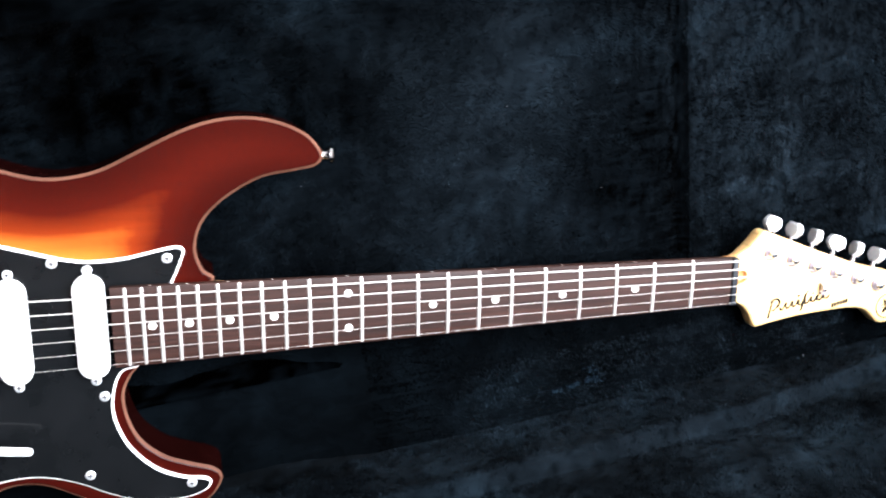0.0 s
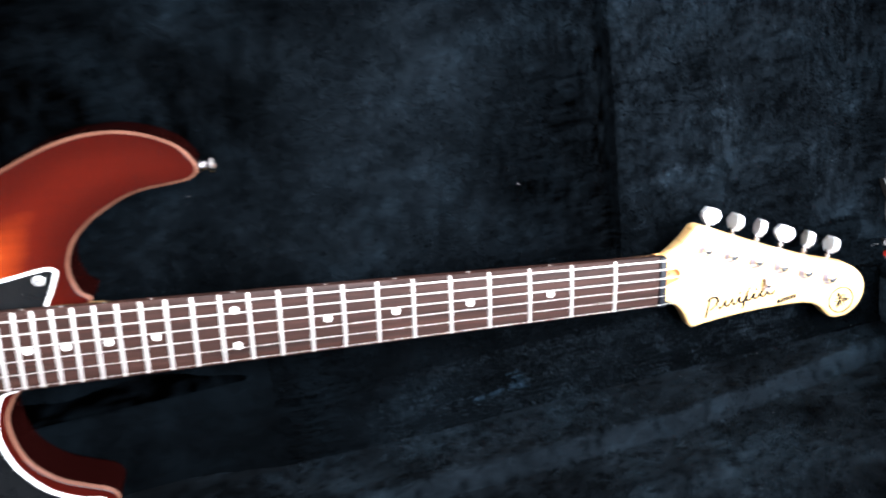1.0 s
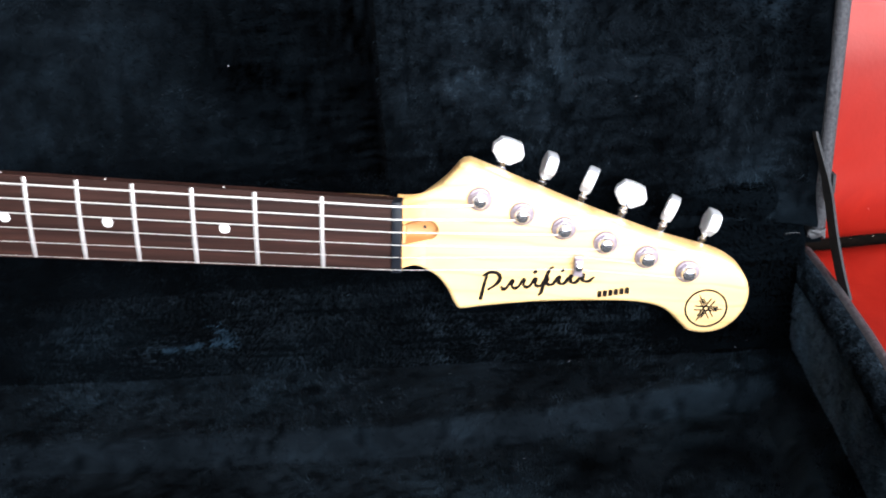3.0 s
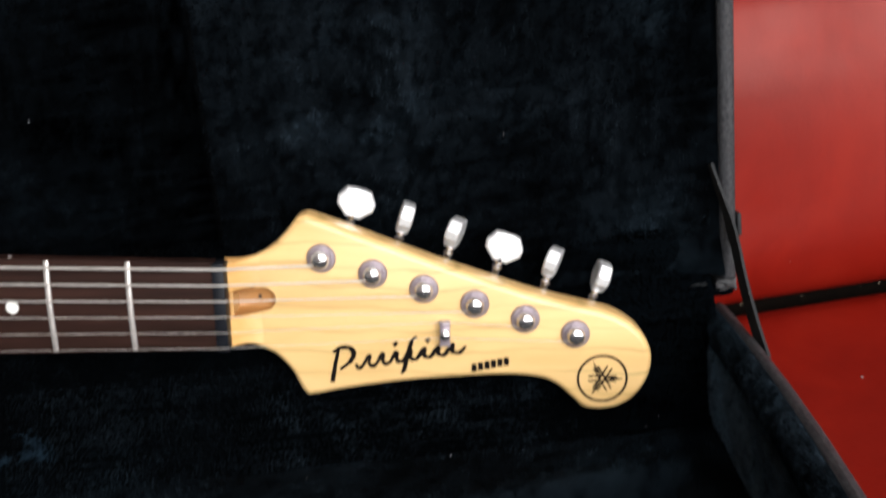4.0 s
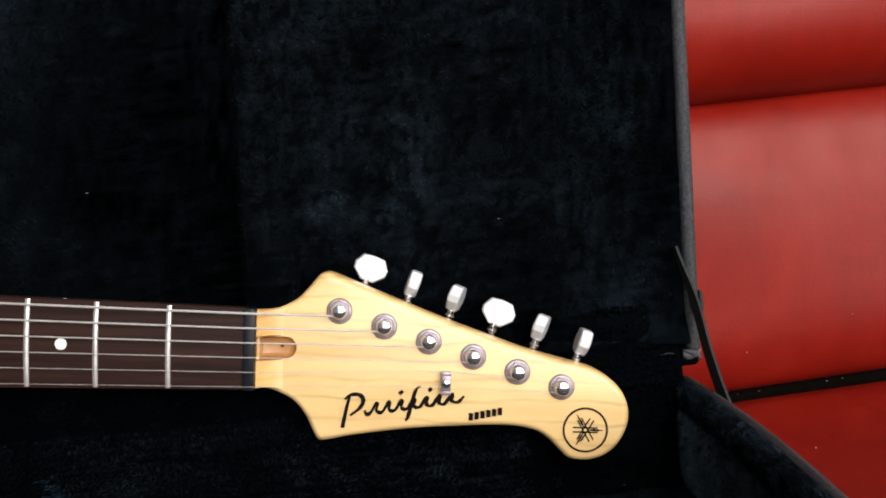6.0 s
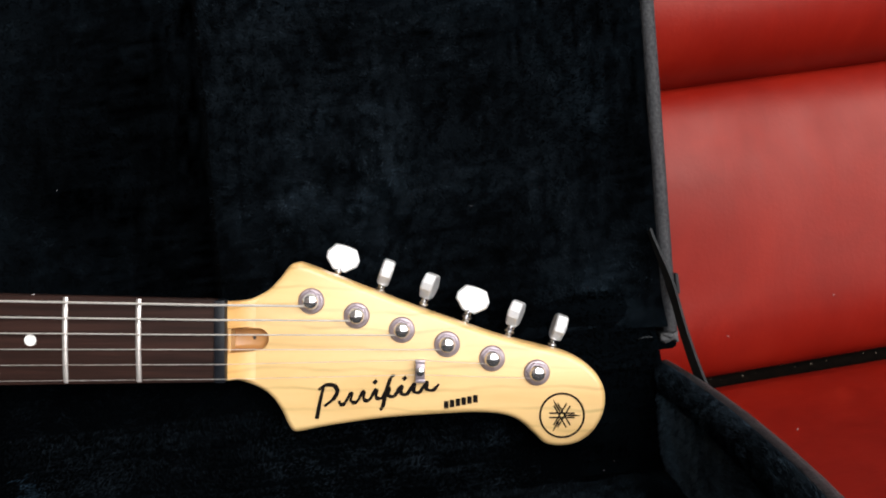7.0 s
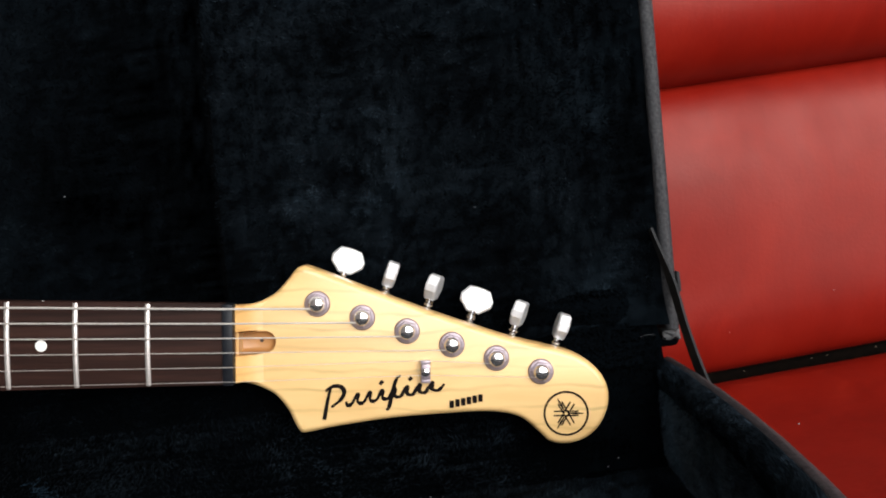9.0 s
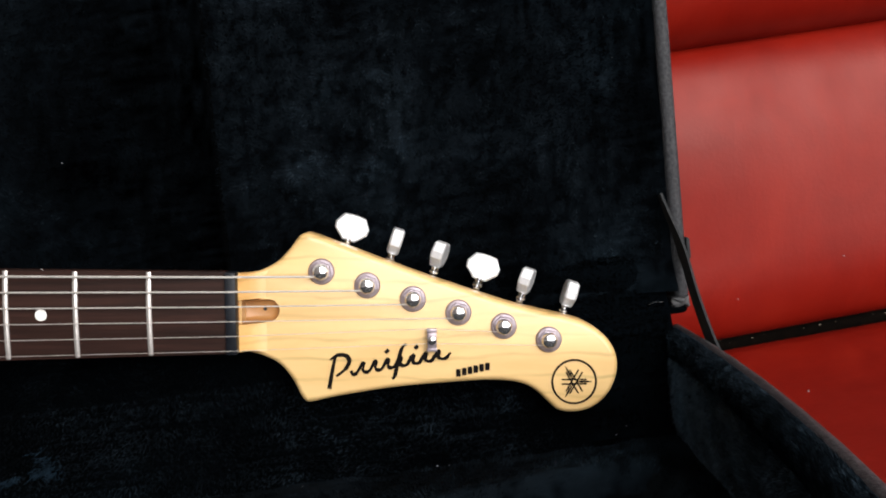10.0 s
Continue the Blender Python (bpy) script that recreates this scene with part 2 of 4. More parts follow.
def inset(pts, d):
    """A closed outline moved inwards by d."""
    n = len(pts)
    area2 = sum(pts[i][0] * pts[(i + 1) % n][1] - pts[(i + 1) % n][0] * pts[i][1] for i in range(n))
    s = 1 if area2 > 0 else -1
    out = []
    for i in range(n):
        (ax, az), (bx, bz) = pts[i - 1], pts[(i + 1) % n]
        tx, tz = bx - ax, bz - az
        k = math.hypot(tx, tz) or 1.0
        out.append((pts[i][0] - s * tz / k * d, pts[i][1] + s * tx / k * d))
    return out


def slab(outline, profile, hole=None):
    """Rings of an outline in x and z, one for each (inset, y) of the profile, capped at both ends; hole: an outline cut from the last cap."""
    bm = bmesh.new()
    rings = [[bm.verts.new((x, y, z)) for x, z in inset(outline, d)] for d, y in profile]
    n = len(outline)
    for a, b in zip(rings, rings[1:]):
        for i in range(n):
            bm.faces.new((a[i], a[(i + 1) % n], b[(i + 1) % n], b[i]))
    from mathutils import geometry
    for ring in (rings[0], rings[-1]):
        loops = [ring]
        if hole and ring is rings[-1]:
            loops.append([bm.verts.new((x, profile[-1][1], z)) for x, z in hole])
        flat = [v for lp in loops for v in lp]
        for tri in geometry.tessellate_polygon([[Vector((v.co.x, v.co.z, 0)) for v in lp] for lp in loops]):
            bm.faces.new([flat[k] for k in tri])
    return bm


def lathe(profile, m=Matrix(), n=24, flat=None):
    """A turned shape about its own y axis: profile of (radius, y)."""
    bm = bmesh.new()
    rings = []
    for r, y in profile:
        rings.append([bm.verts.new(m @ Vector((r * math.cos(2 * math.pi * k / n), y, r * math.sin(2 * math.pi * k / n)))) for k in range(n)])
    for a, b in zip(rings, rings[1:]):
        for k in range(n):
            bm.faces.new((a[k], a[(k + 1) % n], b[(k + 1) % n], b[k]))
    bm.faces.new(rings[0])
    bm.faces.new(rings[-1][::-1])
    return bm


def tube(path, radius, n=8):
    """A round bar along a path; radius may be a list."""
    bm = bmesh.new()
    path = [Vector(p) for p in path]
    rings = []
    for i, p in enumerate(path):
        d = (path[min(i + 1, len(path) - 1)] - path[max(i - 1, 0)]).normalized()
        u = d.orthogonal().normalized() if not rings else (u - d * u.dot(d)).normalized()
        w = d.cross(u)
        r = radius[i] if isinstance(radius, (list, tuple)) else radius
        rings.append([bm.verts.new(p + r * (math.cos(2 * math.pi * k / n) * u + math.sin(2 * math.pi * k / n) * w)) for k in range(n)])
    for a, b in zip(rings, rings[1:]):
        for k in range(n):
            bm.faces.new((a[k], a[(k + 1) % n], b[(k + 1) % n], b[k]))
    bm.faces.new(rings[0])
    bm.faces.new(rings[-1][::-1])
    return bm


def sheet(fn, us, vs):
    """A grid surface from fn(u, v)."""
    bm = bmesh.new()
    g = [[bm.verts.new(fn(u, v)) for v in vs] for u in us]
    for i in range(len(us) - 1):
        for j in range(len(vs) - 1):
            bm.faces.new((g[i][j], g[i + 1][j], g[i + 1][j + 1], g[i][j + 1]))
    return bm


def span(a, b, n):
    return [a + (b - a) * i / n for i in range(n + 1)]


def vnoise(u, v, su, sv, seed):
    """Smooth random values, 0 to 1, in cells of su by sv."""
    t = np.random.default_rng(seed).random((64, 64))
    a, b = u / su + 400, v / sv + 400
    i, j = np.floor(a).astype(int), np.floor(b).astype(int)
    p, q = a - i, b - j
    p, q = p * p * (3 - 2 * p), q * q * (3 - 2 * q)
    g = lambda x, y: t[x % 64, y % 64]
    return (g(i, j) * (1 - p) + g(i + 1, j) * p) * (1 - q) + (g(i, j + 1) * (1 - p) + g(i + 1, j + 1) * p) * q


def hump(u, v, cu, cv, ru, rv):
    return np.exp(-((u - cu) / ru) ** 2 - ((v - cv) / rv) ** 2)


def fur(name, origin, eu, ev, normal, lu, lv, count, length, width, lean, mat, parent, seed, keep=None, label="", drape=None, nap_shade=None, comb=-1.4):
    """Short pile on a flat panel: one blade a fibre, combed by a slow swirl."""
    rng = np.random.default_rng(seed)
    u, v = rng.random(count) * lu, rng.random(count) * lv
    if keep is not None:
        k = keep(u, v, rng)
        u, v = u[k], v[k]
    n = len(u)
    eu, ev, normal, origin = (np.array(a, float) for a in (eu, ev, normal, origin))
    ang = 1.7 * np.sin(9 * u + 5 * v + seed) + 1.3 * np.sin(23 * v - 11 * u + 2 * seed) + 0.9 * np.sin(47 * u + 31 * v) + 0.8 * np.sin(71 * v - 53 * u + seed) + rng.normal(0, 0.55, n) + comb
    tilt = lean * (0.75 + 0.5 * np.sin(31 * u + 17 * v + seed) * np.sin(37 * v - 13 * u)) + rng.normal(0, 0.12, n)
    # tufts: fibres of one small cell lie together
    cu, cv = np.floor(u / 0.0062 + 0.35 * np.sin(v * 900)).astype(int), np.floor(v / 0.0062 + 0.35 * np.sin(u * 800)).astype(int)
    table = rng.random((64, 64, 2))
    pick = table[cu % 64, cv % 64]
    ang = ang + 1.6 * (pick[:, 0] - 0.5)
    tilt = tilt + 0.7 * (pick[:, 1] - 0.5)
    d = (np.cos(ang) * np.sin(tilt))[:, None] * eu + (np.sin(ang) * np.sin(tilt))[:, None] * ev + np.cos(tilt)[:, None] * normal
    base = origin + u[:, None] * eu + v[:, None] * ev
    if drape:
        base = np.array([drape(*q) for q in base.tolist()])
    turn = rng.random(n) * 2 * np.pi
    side = (np.cos(turn))[:, None] * eu + (np.sin(turn))[:, None] * ev
    ln = length * (0.6 + 0.7 * rng.random(n))[:, None]
    w = width * (0.6 + 0.8 * rng.random(n))[:, None]
    co = np.stack([base - side * w * 0.5, base + side * w * 0.5, base + d * ln], 1).reshape(-1, 3)
    me = bpy.data.meshes.new(name)
    me.vertices.add(3 * n)
    me.vertices.foreach_set("co", co.astype(np.float32).ravel())
    me.loops.add(3 * n)
    me.loops.foreach_set("vertex_index", np.arange(3 * n, dtype=np.int32))
    me.polygons.add(n)
    me.polygons.foreach_set("loop_start", np.arange(0, 3 * n, 3, dtype=np.int32))
    me.update(calc_edges=True)
    me.materials.append(mat)
    if nap_shade is not None:
        lie = np.clip(nap_shade(u, v) * (0.50 + 1.0 * pick[:, 0]) * (0.35 + 1.3 * rng.random(n) ** 1.5), -0.2, 9.0)
        me.attributes.new("nap_shade", 'FLOAT', 'POINT').data.foreach_set("value", np.repeat(lie, 3).astype(np.float32))
    ob = new(name, me)
    ob.parent = parent
    tagged(ob, label, kind="stuff")
    return ob


# ---- the room ----


def structure(name, bm, mat, label, category):
    return tagged(part(name, bm, mat, None, smooth=False), label, category, kind="structure")


RX0, RX1, RY0, RY1 = -2.4, 2.5, -1.60, 0.75
structure("floor", one_box(RX0, RY0, -0.1, RX1, RY1, 0.0), BOARDS, "brown wooden floor of the room", "floor")
structure("ceiling", one_box(RX0, RY0, 2.7, RX1, RY1, 2.8), CEIL, "plain painted ceiling", "ceiling")
structure("wall_back", one_box(RX0, RY1, -0.1, RX1, RY1 + 0.1, 2.8), WALL, "plain wall behind the sofa", "wall")
structure("wall_left", one_box(RX0 - 0.1, RY0, -0.1, RX0, RY1, 2.8), WALL, "plain side wall", "wall")
structure("wall_right", one_box(RX1, RY0, -0.1, RX1 + 0.1, RY1, 2.8), WALL, "plain side wall", "wall")
wf = bmesh.new()
box(wf, RX0, RY0 - 0.12, -0.1, RX1, RY0, 0.60)
box(wf, RX0, RY0 - 0.12, 2.28, RX1, RY0, 2.8)
box(wf, RX0, RY0 - 0.12, 0.60, -0.06, RY0, 2.28)
box(wf, 2.16, RY0 - 0.12, 0.60, RX1, RY0, 2.28)
structure("wall_front", wf, WALL, "plain wall with a window opening", "wall")

# ---- the sofa: its own tilt is nil, its places are from the nut ----
SOFT = FRAME @ Matrix.Translation((0, 0, -H))


def spart(name, bm, mat, label=""):
    """A part of the sofa that leans back with the seat."""
    bm.transform(SOFT)
    return part(name, bm, mat, sofa, label)


sofa = thing("sofa", pose(0.0, 0.0, 0.0), "red leather sofa with horizontally channelled back cushion", "sofa")
SEAM0, SEAM1, BACK = H - 0.067, H + 0.108, 0.112   # crack above the seat, first seam, depth of the seams
CRACK_SLOPE = 0.034


def lowness(z0):
    """1 at the crack, 0 from the first seam up."""
    return min(max((SEAM1 - z0) / (SEAM1 - SEAM0), 0.0), 1.0)


def roll_z(x, z0):
    """The crack climbs to the right more than the seams above it."""
    return z0 + 0.02 * (x - 0.35) + CRACK_SLOPE * lowness(z0) * (x - 0.315)


def roll_y(x, z, c, bulge, wrinkle, full=0.80):
    """Depth of a roll's skin; c: 1 at its fullest, 0 at its seams, below 0 behind; full: the rounder the larger."""
    deep = BACK + 0.012 + 0.0095 * lowness(z)
    if c <= 0:
        return deep + 0.10 * (-c) ** 0.8
    return deep - (bulge + 0.012) * c ** (full + 0.05 * lowness(z) ** 2) + 0.0018 * math.sin(x * 31 + z * 17) * c + wrinkle * noise.noise(Vector((x * 9, z * 30, 3))) * c


def back_roll(z0, z1, bulge, x0, x1, wrinkle, full=0.80):
    """A rounded pillow section: flattened in front, running into the frame behind."""
    def f(x, s):
        c, d = math.cos(2 * math.pi * s), math.sin(2 * math.pi * s)
        z = (z0 + z1) / 2 + (z1 - z0) / 2 * 1.02 * math.copysign(abs(d) ** 0.62, d)
        return (x, roll_y(x, z, c, bulge, wrinkle, full), roll_z(x, z))
    bm = sheet(f, span(x0, x1, 70), span(0.0, 1.0, 44))
    bmesh.ops.remove_doubles(bm, verts=bm.verts[:], dist=1e-5)
    for xe in (x0, x1):
        ring = [e for e in bm.edges if e.is_boundary and all(abs(v.co.x - xe) < 1e-4 for v in e.verts)]
        if ring:
            bmesh.ops.edgenet_fill(bm, edges=ring)
    return bm


BULGE = 0.020
spart("back_roll", back_roll(SEAM0, SEAM1, BULGE, -1.15, 0.95, 0.003), LEATHER)
spart("back_roll", back_roll(SEAM1, SEAM1 + 0.172, BULGE + 0.024, -1.15, 0.95, 0.003, 1.0), LEATHER)
spart("back_roll", back_roll(SEAM1 + 0.172, SEAM1 + 0.344, BULGE + 0.024, -1.15, 0.95, 0.003, 1.0), LEATHER)
spart("back_frame", one_box(-1.15, BACK + 0.03, H - 0.30, 0.95, BACK + 0.2, SEAM1 + 0.34, bevel=0.02), LEATHER)
# near-black strip put into the crack to stand for its shade
spart("gap_shade", one_box(-1.14, BACK + 0.019, SEAM0 - 0.12, 0.94, BACK + 0.029, SEAM0 + 0.05), GAP, "near-black strip standing for the shade in the crack behind the seat")
BOTTOM = -0.122      # underside of the case, from the nut


def seat_top(x, y):
    """Seat cushion: level beside the case, pressed down under it."""
    up = roll_z(x, SEAM0) - 0.0036 - 0.030 * (1 - math.exp(-max(0.1225 - y, 0.0) / 0.094))
    press = H + BOTTOM - 0.001
    k = 1.0
    for lo, hi, v, soft in ((-0.86, 0.2290, x, 0.0045), (-0.335, 0.076, y, 0.02)):
        d = max(lo - v, v - hi, 0.0)
        k *= max(0.0, 1 - d / soft) ** 2 * (3 - 2 * max(0.0, 1 - d / soft))
    z = up + (press - up) * k
    edge = max(0.0, (-0.40 - y) / 0.08)
    z -= 0.03 * edge * edge
    z -= 0.006 * max(0.0, (y - 0.110) / 0.018) ** 2
    return z + 0.0015 * noise.noise(Vector((x * 7, y * 7, 1.0)))


seat = sheet(lambda x, y: (x, y, seat_top(x, y)), span(-1.15, 0.20, 60)[:-1] + span(0.20, 0.26, 24)[:-1] + span(0.26, 0.95, 40), span(-0.48, 0.128, 64))
rim = [e for e in seat.edges if e.is_boundary]
low = bmesh.ops.extrude_edge_only(seat, edges=rim)
for v in [g for g in low["geom"] if isinstance(g, bmesh.types.BMVert)]:
    v.co.z = H - 0.27
spart("seat_cushion", seat, LEATHER)
part("base_frame", one_box(-1.15, -0.42, 0.08, 0.95, 0.30, 0.30, bevel=0.01), LEATHER, sofa)
for fx in (-1.08, 0.88):
    for fy in (-0.40, 0.24):
        part("foot", one_box(fx - 0.03, fy - 0.03, 0.0, fx + 0.03, fy + 0.03, 0.085, bevel=0.006), BOARDS, sofa, "dark wooden foot")

# ---- the guitar case ----
X0, X1 = -0.845, 0.2274          # outer ends
Y0, Y1 = -0.33, 0.070           # outer front and back of the base
RIM, FLOOR = -0.0437, -0.098
T = 0.0070                      # wall
case = thing("guitar_case", FRAME @ pose(0, 0, BOTTOM), "open hard guitar case lined with blue-black plush, on a red sofa", "guitar case")
base = new("base_tray")
base.parent = case
CB = Matrix.Translation((0, 0, -BOTTOM))   # from case origin to the nut's level


def warp(x, y, z):
    """The base's far end curves in towards the front."""
    k = min(max((x - 0.10) / 0.08, 0.0), 1.0)
    return Vector((x + k * (0.0159 * y - 0.32 * y * y), y, z))


def cpart(name, bm, mat, parent=case, label="", smooth=True):
    if parent is base:
        for v in bm.verts:
            v.co = warp(*v.co)
    bm.transform(CB)
    return part(name, bm, mat, parent, label, smooth)


def sliced(bm):
    for y in (-0.28, -0.24, -0.20, -0.16, -0.12, -0.08, -0.04, 0.0, 0.03):
        bmesh.ops.bisect_plane(bm, geom=bm.verts[:] + bm.edges[:] + bm.faces[:], plane_co=(0, y, 0), plane_no=(0, 1, 0))
    return bm


for nm, v in (("end_wall", (X1 - T, Y0, BOTTOM, X1, Y1 - 0.012, RIM)), ("end_wall", (X0, Y0, BOTTOM, X0 + T, Y1 - 0.012, RIM)),
              ("front_wall", (X0 + T, Y0, BOTTOM, X1 - T, Y0 + T, RIM)), ("back_wall", (X0 + T, Y1 - T, BOTTOM, X1 - T, Y1, RIM))):
    cpart(nm, sliced(one_box(*v, bevel=0.0035, segments=3)), VINYL, base)
cpart("bottom_panel", one_box(X0 + T, Y0 + T, BOTTOM, X1 - T, Y1 - T, BOTTOM + 0.003), VINYL, base)


def lump(x, y, z, s=0.0022):
    return s * (noise.noise(Vector((x * 24, y * 24, z * 24))) + 0.5 * noise.noise(Vector((x * 60, y * 60, z * 60 + 5))))


# lining of the floor: a flat ledge behind, a shallow well with a rolled edge in front
def smooth01(t):
    t = min(max(t, 0.0), 1.0)
    return t * t * (3 - 2 * t)


def floor_z(x, y):
    edge_y = 0.004 - 0.16 * max(0.0, 0.19 - x) if x > 0.0 else -0.0264 - 0.02 * min(-x, 0.3)
    k = smooth01((edge_y - y) / 0.009) * smooth01((0.196 - x) / 0.012) * smooth01((x + 0.33) / 0.02)
    lip = 0.0022 * math.exp(-((y - edge_y - 0.004) / 0.008) ** 2) if x < 0.19 else 0.0
    return FLOOR - 0.0125 * k + lip * smooth01((x + 0.33) / 0.02) + lump(x, y, 0)


floor_cloth = cpart("floor_lining", sheet(lambda x, y: (x, y, floor_z(x, y)), span(X0 + T, X1 - T, 220), span(Y0 + T, -0.10, 40)[:-1] + span(-0.10, Y1 - T, 90)), PLUSH, base)
PAD_Y = 0.036                    # face of the padding behind the neck


def pad_y(x):
    return PAD_Y + 0.020 * smooth01((-0.26 - x) / 0.13)


cpart("back_lining", sheet(lambda x, s: (x, pad_y(x) + lump(x, s, 3), FLOOR - 0.006 + s * (RIM - FLOOR + 0.006)),
                           span(X0 + T, X1 - T - 0.001, 160), span(0, 1, 14)), PLUSH, base)
INX = X1 - T - 0.006
ROLL = 0.0135                    # height of the gathered roll along the end wall's top


def end_face(y, s):
    """Lining of the far end: an upright face, and above it a gathered roll over to the shell."""
    if s < 0.7:
        k = s / 0.7
        return (INX - 0.0015 * math.sin(math.pi * k) + lump(y, s, 9, 0.0012), y, FLOOR - 0.004 + k * (RIM - ROLL - FLOOR + 0.004))
    a = (s - 0.7) / 0.3 * math.pi / 2
    fold = 0.0017 * noise.noise(Vector((y * 170, s * 6, 2))) + 0.0013 * noise.noise(Vector((y * 420, s * 14, 8)))
    bulge = 0.0016 * math.sin(2 * a) + fold * math.sin(2 * a)
    return (INX + (X1 - T + 0.0008 - INX) * (1 - math.cos(a)) - bulge, y, RIM - ROLL + (ROLL - 0.0006) * math.sin(a) + 0.6 * bulge)


end_cloth = cpart("end_lining", sheet(end_face, span(Y0 + T, PAD_Y + 0.02, 240), span(0, 0.7, 8)[:-1] + span(0.7, 1, 9)), PLUSH, base)
cpart("end_lining", sheet(lambda y, s: (X0 + T + 0.006 + lump(y, s, 4), y, FLOOR - 0.004 + s * (RIM - FLOOR + 0.003)), span(Y0 + T, Y1 - T, 30), span(0, 1, 8)), PLUSH, base)
cpart("front_lining", sheet(lambda x, s: (x, Y0 + T + 0.006 + lump(x, s, 7), FLOOR - 0.004 + s * (RIM - FLOOR + 0.003)), span(X0 + T, X1 - T, 60), span(0, 1, 8)), PLUSH, base)

# lid, standing upright behind; it leans a touch to the right towards its top
LZ0, LZ1 = -0.031, 0.335
LY0, LY1, PANEL = 0.040, 0.076, 0.058
SHEAR = 0.034
lid = new("lid")
lid.parent = case


def lpart(name, bm, mat, label="", smooth=True):
    for v in bm.verts:
        v.co.x += SHEAR * (v.co.z - LZ0)
    return cpart(name, bm, mat, lid, label, smooth)


LX1 = 0.2295
for nm, v in (("end_wall", (LX1 - 0.0075, LY0, LZ0, LX1, LY1, LZ1)), ("end_wall", (X0, LY0, LZ0, X0 + 0.0095, LY1, LZ1)),
              ("top_wall", (X0 + 0.0095, LY0, LZ1 - 0.0095, LX1 - 0.0075, LY1, LZ1)), ("hinge_wall", (X0 + 0.0095, LY0 + 0.022, LZ0, LX1 - 0.0075, LY1, LZ0 + 0.0095))):
    lpart(nm, one_box(*v, bevel=0.0035, segments=3), VINYL)
lpart("back_panel", one_box(X0 + 0.0095, LY1 - 0.008, LZ0 + 0.0095, LX1 - 0.0075, LY1 - 0.001, LZ1 - 0.0095), VINYL)
STEP = 0.005
CREASE = -0.012                  # upright seam in the lining


def panel_y(x, z):
    y = PANEL + lump(x, z, 2, 0.0018)
    y += 0.004 * math.exp(-((x - CREASE + 0.004) / 0.006) ** 2) - STEP * smooth01((x - CREASE) / 0.004)
    ends = max(0.0, (x - (LX1 - 0.032)) / 0.024)
    y -= 0.010 * min(ends, 1.0) ** 2
    low = max(0.0, (LZ0 + 0.03 - z) / 0.02)
    return y - 0.010 * min(low, 1.0) ** 2


lid_cloth = lpart("panel_lining", sheet(lambda x, z: (x, panel_y(x, z), z), span(X0 + 0.0096, -0.36, 60)[:-1] + span(-0.36, LX1 - 0.0076, 230), span(LZ0 + 0.008, LZ1 - 0.0096, 140)), PLUSH)
cpart("hinge_lining", sheet(lambda x, s: (x, pad_y(x) + (PANEL - 0.001 - pad_y(x)) * smooth01(s) + lump(x, s, 6, 0.001), RIM - 0.002 + s * (LZ0 - RIM + 0.045)),
                            span(X0 + T, X1 - 0.0095, 120), span(0, 1, 12)), PLUSH, case)
hinge = new("hinge")
hinge.parent = case
for hx in (-0.62, -0.10, 0.205):
    cpart("hinge_barrel", tube([(hx - 0.012, Y1 + 0.003, (RIM + LZ0) / 2), (hx + 0.012, Y1 + 0.003, (RIM + LZ0) / 2)], 0.0045, 12), SATIN, hinge)

# block added to darken the gap, sized to fit the camera's view
cpart("hinge_gap_block", one_box(0.2040, 0.0405, -0.0362, 0.2285, 0.060, -0.0300, bevel=0.003, segments=3), PLUSH, case)

# stay strap between lid and base, with its end tab
strap_path = spline([(0.2205, 0.046, 0.026), (0.2225, 0.043, 0.016), (0.2262, 0.034, -0.003), (0.2270, 0.022, -0.024), (0.2282, 0.012, -0.040), (0.2300, 0.004, -0.053)], 6, False)
sb = bmesh.new()
prev = None
for i, p in enumerate(strap_path):
    a, b = Vector(strap_path[max(i - 1, 0)]), Vector(strap_path[min(i + 1, len(strap_path) - 1)])
    d = (b - a).normalized()
    w = d.cross(Vector((1, 0, 0))).normalized() * 0.0062
    t = Vector((0.0006, 0, 0))
    row = [sb.verts.new(Vector(p) + o) for o in (w + t, w - t, -w - t, -w + t)]
    if prev:
        for k in range(4):
            sb.faces.new((prev[k], prev[(k + 1) % 4], row[(k + 1) % 4], row[k]))
    else:
        sb.faces.new(row)
    prev = row
sb.faces.new(prev[::-1])
cpart("stay_strap", sb, WEB, case, "flat black webbing stay strap")
cpart("strap_tab", one_box(0.2308, 0.041, -0.008, 0.2328, 0.048, 0.003, bevel=0.0009), WEB, case)
bracket = one_box(0.2195, 0.0385, LZ0 - 0.0012, 0.2288, 0.0490, LZ0 + 0.0042, bevel=0.0012)
bmesh.ops.subdivide_edges(bracket, edges=bracket.edges[:], cuts=3, use_grid_fill=True)
for v in bracket.verts:
    v.co += Vector((0.0, 0.0011, 0.0016)) * noise.noise(v.co * 420) + Vector((0.0008, 0, 0.0006)) * noise.noise(v.co * 900)
cpart("corner_bracket", bracket, DULL, case, "small crumpled worn metal corner bracket")

for pts in (((0.2150, 0.0420, -0.0190), (0.2156, 0.0410, -0.0215), (0.2164, 0.0415, -0.0235)),
            ((0.2075, 0.0400, -0.0290), (0.2110, 0.0392, -0.0280), (0.2150, 0.0390, -0.0285))):
    cpart("loose_thread", tube(spline(pts, 5, False), 0.00019, 5), THREAD, case, "pale loose thread by the hinge")

# ---- the guitar ----
guitar = thing("electric_guitar", GUITAR, "sunburst electric guitar with rosewood fretboard, leaning in its open case", "electric guitar")
MM = 0.001
BODY_TOP = 0.012


def mm(pts):
    return [(x * MM, z * MM) for x, z in pts]


